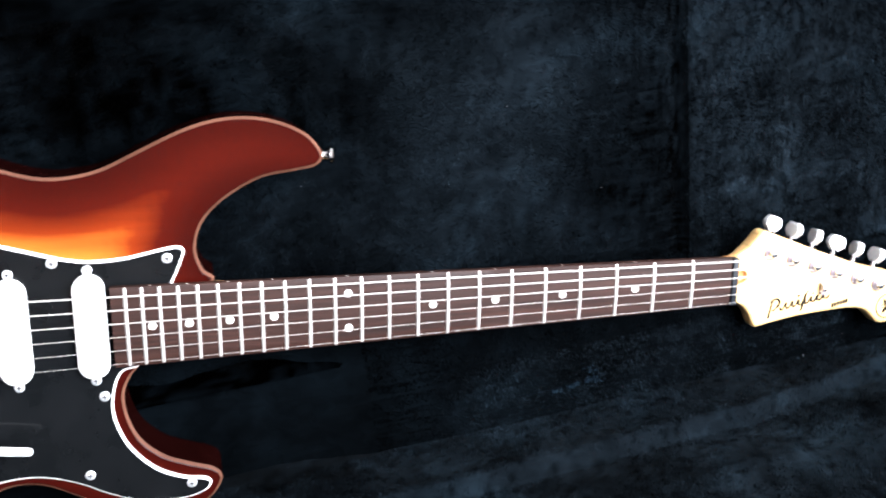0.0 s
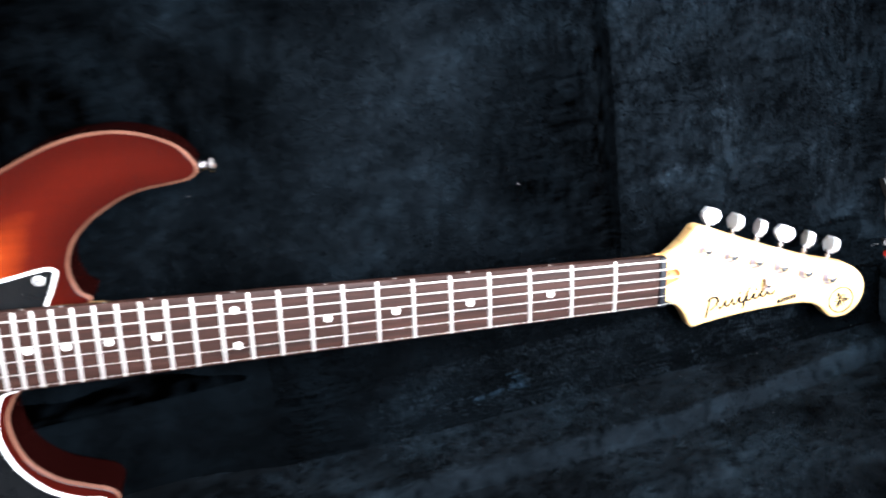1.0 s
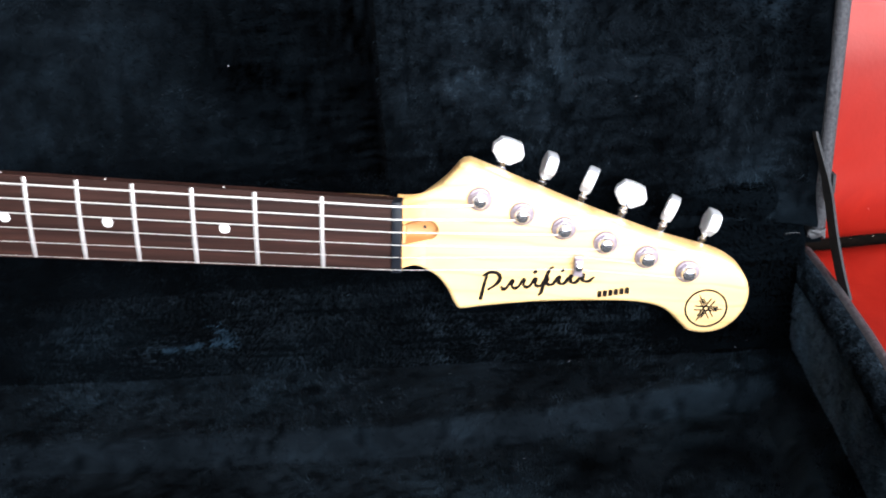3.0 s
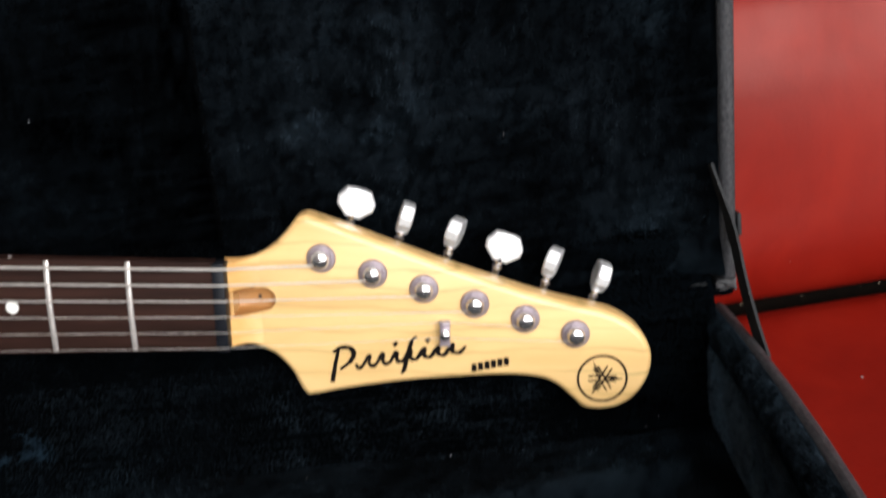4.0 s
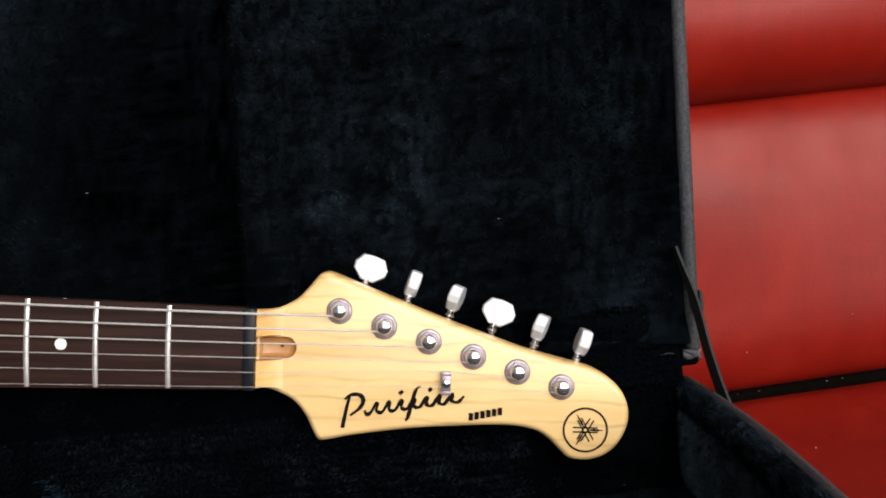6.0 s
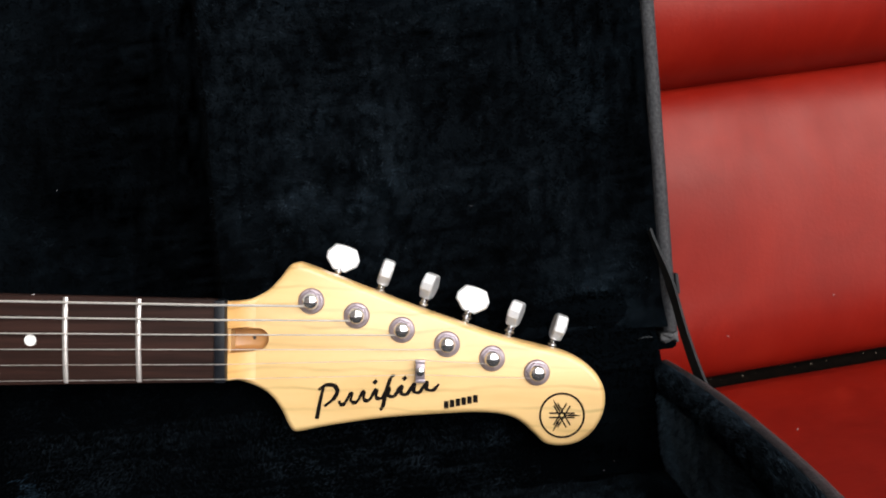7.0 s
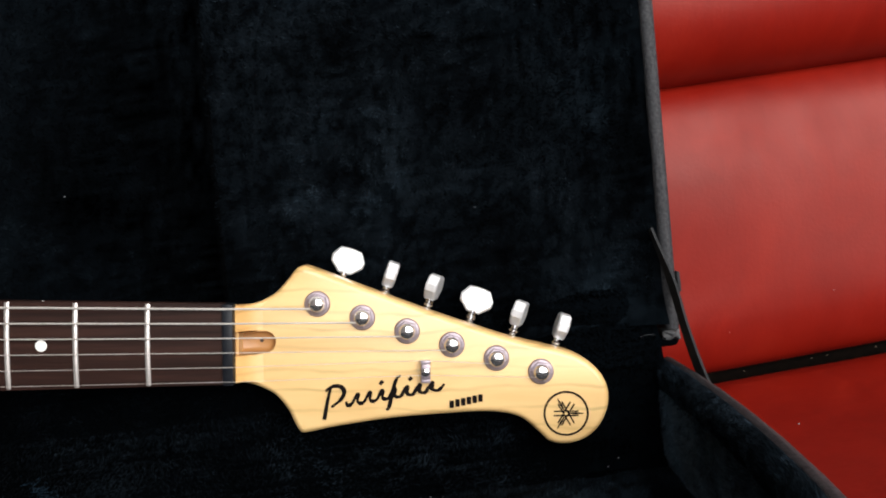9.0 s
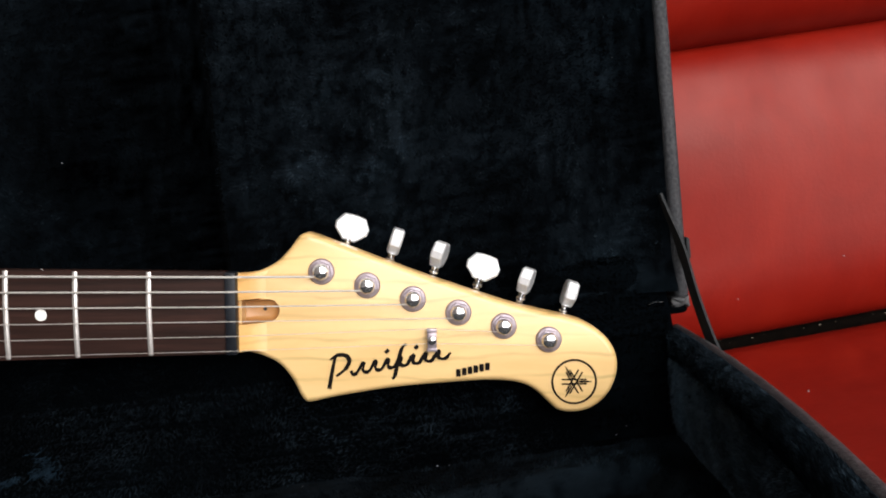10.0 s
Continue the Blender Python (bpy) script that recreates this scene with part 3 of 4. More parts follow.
BODY = mm([(-407, 26), (-414, 34.5), (-418, 49), (-414, 65), (-404, 77.5), (-389, 88.5), (-370, 97.5), (-349, 101), (-334, 104), (-328.5, 110.5), (-332, 119),
           (-341, 128), (-357, 135.5), (-376, 139.5), (-396, 139), (-414, 135), (-432, 128), (-455, 117), (-478, 106.5), (-499, 102.5), (-516, 103), (-536, 108.5),
           (-565, 120), (-600, 137), (-640, 152), (-690, 158), (-735, 145), (-768, 110), (-783, 60), (-784, 0), (-778, -60), (-760, -120), (-725, -160),
           (-680, -176), (-635, -164), (-592, -136), (-562, -118.5), (-545, -114.5), (-526, -118.5), (-495, -136), (-462, -149), (-437, -149), (-419, -142), (-410, -131),
           (-409, -123), (-415, -116.5), (-430, -111), (-448, -103), (-463, -89), (-470.5, -72), (-472.5, -54), (-467.5, -41), (-460, -32), (-450, -20), (-425, 8)])


def solid_body():
    line = spline(BODY, 5)
    rings = [(0.0, BODY_TOP + 0.037), (0.0, BODY_TOP + 0.0026), (0.0002, BODY_TOP + 0.0022), (0.0021, BODY_TOP + 0.0003), (0.0026, BODY_TOP)]
    rings = [(0.006, BODY_TOP + 0.043), (0.0018, BODY_TOP + 0.0412)] + rings
    verts, faces, rimv = [], [], []
    n = len(line)
    for d, y in rings:
        for x, z in inset(line, d):
            verts.append((x, y, z))
            rimv.append(d if y < BODY_TOP + 0.0024 else -0.3)
    for r in range(len(rings) - 1):
        for i in range(n):
            faces.append((r * n + i, r * n + (i + 1) % n, (r + 1) * n + (i + 1) % n, (r + 1) * n + i))
    from mathutils import geometry
    faces += [tuple(t) for t in geometry.tessellate_polygon([[Vector((v[0], v[2], 0)) for v in verts[:n]]])]
    rings2 = inset(line, 0.0046)
    base_i = len(verts)
    for x, z in rings2:
        verts.append((x, BODY_TOP, z))
        rimv.append(0.0046)
    last = (len(rings) - 1) * n
    for i in range(n):
        faces.append((last + i, last + (i + 1) % n, base_i + (i + 1) % n, base_i + i))
    top = rings2
    xs, zs = [p[0] for p in top], [p[1] for p in top]
    inner = []
    arr, arr2 = np.array(top), np.array(line)
    steps = np.hypot(*(np.roll(arr2, -1, 0) - np.roll(arr2, 1, 0)).T) / 2

    def inside(px, pz):
        c = False
        for i in range(n):
            (ax, az), (bx, bz) = top[i], top[i - 1]
            if (az > pz) != (bz > pz) and px < (bx - ax) * (pz - az) / (bz - az) + ax:
                c = not c
        return c
    for gx in np.arange(min(xs), max(xs), 0.0075):
        for gz in np.arange(min(zs), max(zs), 0.0075):
            if inside(gx, gz) and np.min(np.hypot(arr[:, 0] - gx, arr[:, 1] - gz)) > 0.004:
                inner.append((gx, gz))
    pts = [Vector(p) for p in top] + [Vector(p) for p in inner]
    edges = [(i, (i + 1) % n) for i in range(n)]
    vo, _, fo, *_ = geometry.delaunay_2d_cdt(pts, edges, [], 1, 1e-6)
    off = len(verts)
    for p in vo:
        verts.append((p.x, BODY_TOP, p.y))
        d = np.hypot(arr2[:, 0] - p.x, arr2[:, 1] - p.y)
        near = float(d.min())
        soft = float((4 / 3 / np.sum(steps * np.maximum(d, 0.004) ** -5)) ** 0.25)
        k = min(max((near - 0.008) / 0.012, 0.0), 1.0)
        rimv.append(near + (soft - near) * k)
    faces += [tuple(off + i for i in f) for f in fo]
    ob = raw_part("body", verts, faces, BURST, guitar, "glossy sunburst body, amber shading to dark red-brown")
    at = ob.data.attributes.new("rim", 'FLOAT', 'POINT')
    at.data.foreach_set("value", [min(1.0, r / 0.074) for r in rimv])
    bm = bmesh.new()
    bm.from_mesh(ob.data)
    bmesh.ops.remove_doubles(bm, verts=bm.verts[:], dist=1e-5)
    bmesh.ops.recalc_face_normals(bm, faces=bm.faces[:])
    bm.to_mesh(ob.data)
    bm.free()
    ob.data.shade_smooth()
    ob.data.set_sharp_from_angle(angle=radians(20))
    return ob


body = solid_body()


def edge_line():
    """A pale strip of bare wood left round the body's top edge."""
    line = spline(BODY, 5)
    prof = [(0.0, BODY_TOP + 0.0021), (0.0009, BODY_TOP + 0.0011), (0.0019, BODY_TOP + 0.0002), (0.0021, BODY_TOP + 0.0006), (0.0003, BODY_TOP + 0.0025)]
    bm = bmesh.new()
    rings = [[bm.verts.new((x, y, z)) for x, z in inset(line, d)] for d, y in prof]
    n = len(line)
    for a, b in zip(rings, rings[1:] + rings[:1]):
        for i in range(n):
            bm.faces.new((a[i], a[(i + 1) % n], b[(i + 1) % n], b[i]))
    return bm


part("edge_line", edge_line(), blotchy("edge_wood", (0.060, 0.024, 0.015), (0.100, 0.044, 0.028), 30, rough=0.6, Specular_IOR_Level=0.08), body, "pale wooden line round the body's edge")

GUARD = mm([(-437, 24), (-432, 35), (-428, 45), (-427, 49.5), (-432, 51.5), (-447, 49), (-465, 45.5), (-487, 44.5), (-504, 47), (-521, 52), (-541, 58), (-570, 66), (-600, 70), (-622, 62),
            (-634, 40), (-634, -10), (-640, -46), (-668, -76), (-690, -104), (-685, -128), (-655, -140), (-620, -134), (-590, -117), (-560, -109), (-540, -107), (-522, -110),
            (-504, -117), (-490, -125), (-471, -133), (-448, -136.5), (-432, -136), (-421, -132), (-417.5, -126.5), (-423, -123), (-435, -121), (-454, -112), (-470, -95),
            (-478, -78), (-481, -61), (-478, -44), (-472, -34), (-460, -30), (-448, -10)])
gl = inset(spline(GUARD, 4), -0.0012)
guard = part("pickguard", slab(gl, [(0.0016, 0.0097), (0.0018, 0.0093)]), BLACKGLOSS, guitar, "glossy black pickguard with white bevelled edge")
part("edge_ply", slab(gl, [(0.0, BODY_TOP - 0.0002), (0.0, 0.0110), (0.0015, 0.0095)]), WHITE, guard, "white bevelled ply")


def screw(x, z, y, r, parent, nm="screw"):
    s = part(nm, lathe([(r, y + 0.0008), (r, y), (r * 0.8, y - 0.0007), (r * 0.35, y - 0.001)], Matrix.Translation((x, 0, z)), 14), CAST, parent)
    b = bmesh.new()
    box(b, x - r * 0.5, y - 0.00112, z - r * 0.12, x + r * 0.5, y - 0.0009, z + r * 0.12)
    box(b, x - r * 0.12, y - 0.00114, z - r * 0.5, x + r * 0.12, y - 0.0009, z + r * 0.5)
    part("slot", b, DARK, s, smooth=False)


for x, z in ((-511, 44.5), (-437.5, 43.5), (-485, -53), (-499, -111.5), (-430.5, -126.5)):
    screw(x * MM, z * MM + 0.0012, 0.0090, 0.0036, guard, "pickguard_screw")


def capsule(half, r, n=10):
    pts = [(r * math.cos(a), half + r * math.sin(a)) for a in span(0, math.pi, n)]
    return pts + [(-x, -z) for x, z in pts]


for cx in (-0.4895, -0.5385):
    pk = part("pickup", slab([(x + cx, z) for x, z in capsule(0.0265, 0.0105)], [(0.0, 0.0092), (0.0, 0.0048), (0.0008, 0.0036), (0.0022, 0.0030)]), WHITE, guitar, "white single-coil pickup cover")
    for i in range(6):
        part("pole_piece", lathe([(0.0024, 0.0034), (0.0024, 0.0026), (0.0019, 0.0023)], Matrix.Translation((cx, 0, 0.0255 - 0.0102 * i)), 12), PEARL, pk)
    for s in (-1, 1):
        screw(cx, s * 0.0395, 0.0085, 0.0034, pk, "height_screw")

arm = spline([(-0.640, 0.002, -0.034), (-0.638, -0.006, -0.040), (-0.622, -0.010, -0.056), (-0.590, -0.010, -0.068), (-0.556, -0.010, -0.0755), (-0.534, -0.010, -0.0785)], 6, False)
trem = part("tremolo_arm", tube(arm, 0.0024, 10), CHROME, guitar, "chrome tremolo arm")
part("arm_tip", tube([(-0.560, -0.010, -0.0747), (-0.545, -0.010, -0.0770), (-0.5325, -0.010, -0.0788), (-0.5312, -0.010, -0.0790)], [0.0031, 0.0031, 0.0028, 0.0012], 12), WHITE, trem, "white arm tip")
bridge = part("bridge", one_box(-0.672, 0.004, -0.035, -0.640, 0.0122, 0.035, bevel=0.001), CHROME, guitar)
for i in range(6):
    part("saddle", one_box(-0.664, -0.0064, 0.0221 - 0.0104 * i, -0.646, 0.0045, 0.0299 - 0.0104 * i, bevel=0.001), CHROME, bridge)

button = part("strap_button", lathe([(0.0058, -0.001), (0.0058, 0.001), (0.0038, 0.0030), (0.0036, 0.0055), (0.0046, 0.0075), (0.0064, 0.0086), (0.0067, 0.0105), (0.0052, 0.0120), (0.002, 0.0124)],
                                    Matrix.Translation((-0.3295, 0.034, 0.1085)) @ Matrix.Rotation(radians(-90), 4, 'Z') @ Matrix.Rotation(radians(0), 4, 'X'), 20), CHROME, guitar)


# neck
def fret_x(n):
    return -0.648 * (1 - 2 ** (-n / 12))


def half_width(x):
    return 0.0197 + 0.0184 * -x


END = -0.4755
neck = new("neck")
neck.parent = guitar


def board():
    bm = bmesh.new()
    xs = span(0.0, END, 40)
    rows = []
    for x in xs:
        w = half_width(x)
        sec = [(-w, 0.0062), (-w, 0.0012)]
        for k in range(9):
            z = -w + 2 * w * k / 8
            sec.append((z * 0.985, 0.0012 * (z / w) ** 2 if k not in (0, 8) else 0.0009))
        sec += [(w, 0.0012), (w, 0.0062)]
        rows.append([bm.verts.new((x, y, z)) for z, y in sec])
    for a, b in zip(rows, rows[1:]):
        for i in range(len(a)):
            bm.faces.new((a[i], a[(i + 1) % len(a)], b[(i + 1) % len(a)], b[i]))
    bm.faces.new(rows[0])
    bm.faces.new(rows[-1][::-1])
    return bm


fb = part("fretboard", board(), ROSE, neck, "dark rosewood fretboard")


def shaft():
    bm = bmesh.new()
    rows = []
    for x in span(0.0058, -0.472, 40):
        w = half_width(min(x, 0.0)) - (0.0003 if x < 0 else 0.0016) - 0.0014 * smooth01(-x / 0.07)
        d = 0.0145 + 0.004 * min(1.0, -x / 0.4)
        if x < -0.40:
            d += 0.010 * smooth01((-0.40 - x) / 0.03)
        sec = []
        for k in range(13):
            a = math.pi * k / 12
            sq = 1.0 if x > -0.4 else 0.6
            sec.append((w * math.copysign(abs(math.cos(a)) ** sq, math.cos(a)), 0.0062 + d * math.sin(a) ** sq))
        rows.append([bm.verts.new((x, y, z)) for z, y in sec])
    for a, b in zip(rows, rows[1:]):
        for i in range(len(a)):
            bm.faces.new((a[i], a[(i + 1) % len(a)], b[(i + 1) % len(a)], b[i]))
    bm.faces.new(rows[0])
    bm.faces.new(rows[-1][::-1])
    return bm


part("neck_shaft", shaft(), MAPLESIDE, neck, "amber maple neck")
for n in range(1, 23):
    x, w = fret_x(n), half_width(fret_x(n)) - 0.0006
    bm = bmesh.new()
    rows = []
    for k in range(9):
        z = -w + 2 * w * k / 8
        y0 = 0.0012 * (z / w) ** 2
        hgt = 0.0011 if 0 < k < 8 else 0.0006
        rows.append([bm.verts.new((x + dx, y0 - hgt * h, z)) for dx, h in ((-0.0013, -0.2), (-0.0011, 0.55), (-0.0004, 1.0), (0.0004, 1.0), (0.0011, 0.55), (0.0013, -0.2))])
    for a, b in zip(rows, rows[1:]):
        for i in range(6):
            bm.faces.new((a[i], a[(i + 1) % 6], b[(i + 1) % 6], b[i]))
    bm.faces.new(rows[0])
    bm.faces.new(rows[-1][::-1])
    part("fret", bm, STEEL, fb)
for n in (3, 5, 7, 9, 12, 15, 17, 19, 21):
    x = (fret_x(n) + fret_x(n - 1)) / 2
    for z in ((0.013, -0.013) if n == 12 else (0.0,)):
        y0 = 0.0012 * (z / half_width(x)) ** 2
        part("inlay_dot", lathe([(0.0028, y0 + 0.002), (0.0028, y0 - 0.00012), (0.0024, y0 - 0.0002)], Matrix.Translation((x, 0, z)), 18), PEARL, fb)
    part("side_dot", lathe([(0.0007, 0.0), (0.0007, 0.0007)], Matrix.Translation((x, 0.0033, half_width(x) - 0.0006)) @ Matrix.Rotation(radians(90), 4, 'X'), 10), PEARL, fb)
part("nut", one_box(-0.0006, -0.0016, -0.0198, 0.0046, 0.0070, 0.0194, bevel=0.0007), NUTMAT, neck, "dark graphite nut")

HEAD = mm([(1.6, 18.4), (5, 18.4), (9, 18.6), (14, 19.4), (18.5, 21.2), (23.5, 24.2), (29, 30), (33, 35.2), (36, 36.8), (40, 36.5), (55, 30.8), (70, 25), (97, 14.8), (120, 6.9), (139, 0.8), (163, -5.0),
           (172, -8.2), (180, -13.5), (185.3, -20.5), (187.3, -28), (186.2, -36), (182, -44), (175.3, -49.6), (167, -52), (158.5, -51.2), (153.5, -47.2), (147.5, -41.5), (141.5, -38),
           (133, -36.2), (122, -35.8), (106, -36.6), (83, -38.3), (67, -40.3), (50, -43), (39, -45.3), (35, -45.2), (32.3, -41.5), (28.8, -34.2), (23, -27), (16, -23), (9.5, -21), (5, -20.1), (1.6, -19.8)])
HF = 0.0130                      # face of the headstock
HEAD = [(0.0955 + 1.01 * (x - 0.0955), 0.0625 + 1.01 * (z - 0.0625)) for x, z in HEAD]
hl = spline(HEAD, 5, False)
CHAN = [(0.0174 + 0.0054 * math.cos(a), 0.0054 * math.sin(a) - 0.0006) for a in span(-math.pi / 2, math.pi / 2, 12)] + [(0.0046, 0.0048), (0.0046, -0.0060)]
hs = slab(hl, [(0.0016, HF + 0.0140), (0.0005, HF + 0.0136), (0.0, HF + 0.0124), (0.0, HF + 0.0034), (0.0003, HF + 0.0020), (0.0010, HF + 0.0009), (0.0020, HF + 0.0002), (0.0031, HF)], CHAN)
for v in hs.verts:
    # the back runs into the round of the neck beside the nut
    v.co.z *= 1 - 0.30 * smooth01((0.024 - v.co.x) / 0.020) * smooth01((v.co.y - HF - 0.001) / 0.012)
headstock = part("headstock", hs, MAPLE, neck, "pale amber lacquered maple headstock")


def ramp_y(x):
    """The scooped slope that climbs from the headstock's face to the nut."""
    t = min(max((x - 0.0046) / 0.0150, 0.0), 1.0)
    return HF + 0.0003 - 0.0090 * (1 - t) ** 2.2


def nut_ramp(z0, z1, bow0, bow1):
    """A solid wedge with a hollow top; bow: by how much each side widens away from the nut."""
    bm = bmesh.new()
    rows = []
    for x in span(0.0046, 0.0196, 14):
        t = (x - 0.0046) / 0.015
        a, b = z0 - bow0 * t * t, z1 + bow1 * t * t
        top = [(a + 0.0002, ramp_y(x) + 0.0010)] + [(a + (b - a) * k, ramp_y(x)) for k in (0.05, 0.35, 0.65, 0.95)] + [(b - 0.0002, ramp_y(x) + 0.0010)]
        rows.append([bm.verts.new((x, min(y, HF + 0.0009), z)) for z, y in top] + [bm.verts.new((x, HF + 0.001, b)), bm.verts.new((x, HF + 0.001, a))])
    for p, q in zip(rows, rows[1:]):
        for i in range(8):
            bm.faces.new((p[i], p[(i + 1) % 8], q[(i + 1) % 8], q[i]))
    bm.faces.new(rows[0])
    bm.faces.new(rows[-1][::-1])
    return bm


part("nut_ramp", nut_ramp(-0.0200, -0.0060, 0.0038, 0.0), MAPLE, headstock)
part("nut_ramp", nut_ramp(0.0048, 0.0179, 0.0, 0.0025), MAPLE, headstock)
# truss rod channel, scooped, with its hole
cb = bmesh.new()
rings = [[cb.verts.new((x, y if k else min(y, ramp_y(x)), z)) for x, z in inset(CHAN, d)] for k, (d, y) in enumerate([(0.0, HF), (0.0004, HF + 0.0016), (0.0012, HF + 0.0030), (0.0028, HF + 0.0037)])]
for a, b in zip(rings, rings[1:]):
    for i in range(len(a)):
        cb.faces.new((a[i], a[(i + 1) % len(a)], b[(i + 1) % len(a)], b[i]))
cb.faces.new(rings[-1])
part("truss_channel", cb, blotchy("channel_maple", (0.33, 0.150, 0.046), (0.42, 0.210, 0.074), 60, stretch=(0.2, 1, 1), rough=0.4), headstock, "scooped truss rod channel in darker maple")
part("truss_hole", lathe([(0.0009, HF + 0.0040), (0.0009, HF + 0.0035)], Matrix.Translation((0.0152, 0, -0.0004)), 10), DARK, headstock)

# tuners: post, bush, and a bevelled button on a shaft square to the long edge
ALONG, UP = Vector((0.949, 0, -0.316)), Vector((0.316, 0, 0.949))
POSTS = [(0.0434 + 0.02208 * i, 0.0181 - 0.00688 * i) for i in range(6)]
BUTTON_TURN = (6, 92, 77, -4, 75, 88)


def tuner(px, pz, turn, i):
    t = new("tuner")
    t.parent = guitar
    m = Matrix.Translation((px, 0, pz))
    part("washer", lathe([(0.0064, HF + 0.0002), (0.0064, HF - 0.0008), (0.0058, HF - 0.0016), (0.0047, HF - 0.0018)], m, 28), BUSH, t)
    part("bush_nut", lathe([(0.0054, HF - 0.0012), (0.0054, HF - 0.0022), (0.0049, HF - 0.0027), (0.0040, HF - 0.0028)], m @ Matrix.Rotation(0.4 + i, 4, 'Y'), 6), BUSH, t)
    part("post", lathe([(0.0039, HF), (0.0039, HF - 0.0031), (0.0035, HF - 0.0036), (0.0033, HF - 0.0042), (0.0036, HF - 0.0049), (0.0035, HF - 0.0054), (0.0031, HF - 0.0058), (0.0022, HF - 0.0061), (0.0011, HF - 0.0063), (0.0002, HF - 0.00635)], m, 24), POLISH, t)
    foot = Vector((px, HF + 0.0205, pz)) + ALONG * 0.0064
    tip = foot + UP * 0.0168
    rot = Matrix((ALONG, UP, ALONG.cross(UP))).transposed().to_4x4()
    s = Matrix.Translation(foot) @ rot
    part("gear_box", one_box(px - 0.004, HF + 0.0139, pz - 0.007, px + 0.012, HF + 0.0260, pz + 0.007, bevel=0.0015), CHROME, t)
    part("shaft", lathe([(0.0024, 0.0), (0.0024, 0.0125), (0.0033, 0.0132), (0.0033, 0.0142), (0.0024, 0.0148), (0.0024, 0.0165), (0.0032, 0.0172), (0.0032, 0.0185)], s, 16), CHROME, t)
    # button: eight-sided plate with bevelled faces
    w, h, th = 0.0086, 0.0066, 0.0031
    outline = [(-w * 0.38, -h), (w * 0.38, -h), (w * 0.96, -h * 0.30), (w, h * 0.22), (w * 0.66, h * 0.92), (w * 0.2, h), (-w * 0.2, h), (-w * 0.66, h * 0.92), (-w, h * 0.22), (-w * 0.96, -h * 0.30)]
    b = slab(outline, [(0.0011, -th), (0.0003, -th * 0.86), (0.0, -th * 0.72), (0.0, th * 0.72), (0.0003, th * 0.86), (0.0011, th)])
    # outline's x is across, its z runs along the shaft
    axes = Matrix(((1, 0, 0, 0), (0, 0, 1, 0), (0, 1, 0, 0), (0, 0, 0, 1)))
    b.transform(Matrix.Translation(tip + UP * 0.0064) @ rot @ Matrix.Rotation(radians(turn), 4, 'Y') @ axes)
    part("tuner_button", b, CAST, t, "pale satin die-cast button", smooth=False)


for i, (px, pz) in enumerate(POSTS):
    tuner(px, pz, BUTTON_TURN[i], i)

tree = new("string_tree")
tree.parent = guitar
part("clip", one_box(0.0943, HF - 0.0052, -0.0192, 0.0989, HF - 0.0034, -0.0116, bevel=0.0006), BUSH, tree)
part("clip_screw", lathe([(0.0021, HF - 0.004), (0.0021, HF - 0.0058), (0.0012, HF - 0.0064)], Matrix.Translation((0.0966, 0, -0.0154)), 14), POLISH, tree)
part("clip_post", lathe([(0.0020, HF), (0.0020, HF - 0.004)], Matrix.Translation((0.0966, 0, -0.0154)), 14), CHROME, tree)
for z, w in ((-0.0202, 0.0010), (-0.0109, 0.0009)):
    part("hook", one_box(0.0942, HF - 0.0040, z - w, 0.0990, HF - 0.0002, z + w, bevel=0.0004), BUSH, tree)

# strings, thick to thin
for i, r in enumerate((0.00058, 0.00046, 0.00035, 0.00022, 0.00016, 0.00013)):
    z0, z1 = 0.0172 - 0.007 * i, 0.0262 - 0.0104 * i
    px, pz = POSTS[i]
    path = [(-0.648, -0.0070, z1)] + [(x, -0.0018 - 0.0050 * (-x / 0.648), z0 + (z1 - z0) * -x / 0.648) for x in span(-0.60, 0.0, 6)]
    path.append((0.0044, -0.0015, z0))
    if i > 3:
        path.append((0.0965, HF - 0.0034, z0 + (pz - z0) * 0.60 if i == 4 else z0 + 0.0006))
    path.append((px - 0.003, HF - 0.0043, pz - 0.0032 + 0.001))
    path += [(px + 0.0034 * math.sin(a), HF - 0.0043 - 0.00008 * k, pz - 0.0034 * math.cos(a)) for k, a in enumerate(span(0, 4.5, 10))]
    part("string", tube(path, r, 6), WIRE, guitar)

# ---- decals: plain strokes, a ring with crossed bars ----


def ribbon(pts, widths, y=HF - 0.0003):
    bm = bmesh.new()
    rows = []
    for i, (x, z) in enumerate(pts):
        (ax, az), (bx, bz) = pts[max(i - 1, 0)], pts[min(i + 1, len(pts) - 1)]
        k = math.hypot(bx - ax, bz - az) or 1
        w = widths[min(i * len(widths) // len(pts), len(widths) - 1)] / 2
        nx, nz = -(bz - az) / k * w, (bx - ax) / k * w
        rows.append([bm.verts.new((x + nx, y, z + nz)), bm.verts.new((x - nx, y, z - nz)), bm.verts.new((x - nx, HF + 0.0001, z - nz)), bm.verts.new((x + nx, HF + 0.0001, z + nz))])
    for a, b in zip(rows, rows[1:]):
        for k in range(4):
            bm.faces.new((a[k], a[(k + 1) % 4], b[(k + 1) % 4], b[k]))
    bm.faces.new(rows[0])
    bm.faces.new(rows[-1][::-1])
    return bm


script = new("script_mark")
script.parent = headstock
tagged(script, "flowing dark script-like mark drawn as plain strokes")
SLOPE = 0.16


def stroke(pts, w):
    """pts in mm: along the mark's slanted line and above it."""
    q = [(0.0462 + x * MM, -0.0350 + SLOPE * x * MM + z * MM) for x, z in pts]
    part("stroke", ribbon(spline(q, 5, False), [1.22 * v * MM for v in w]), INK, script, smooth=False)


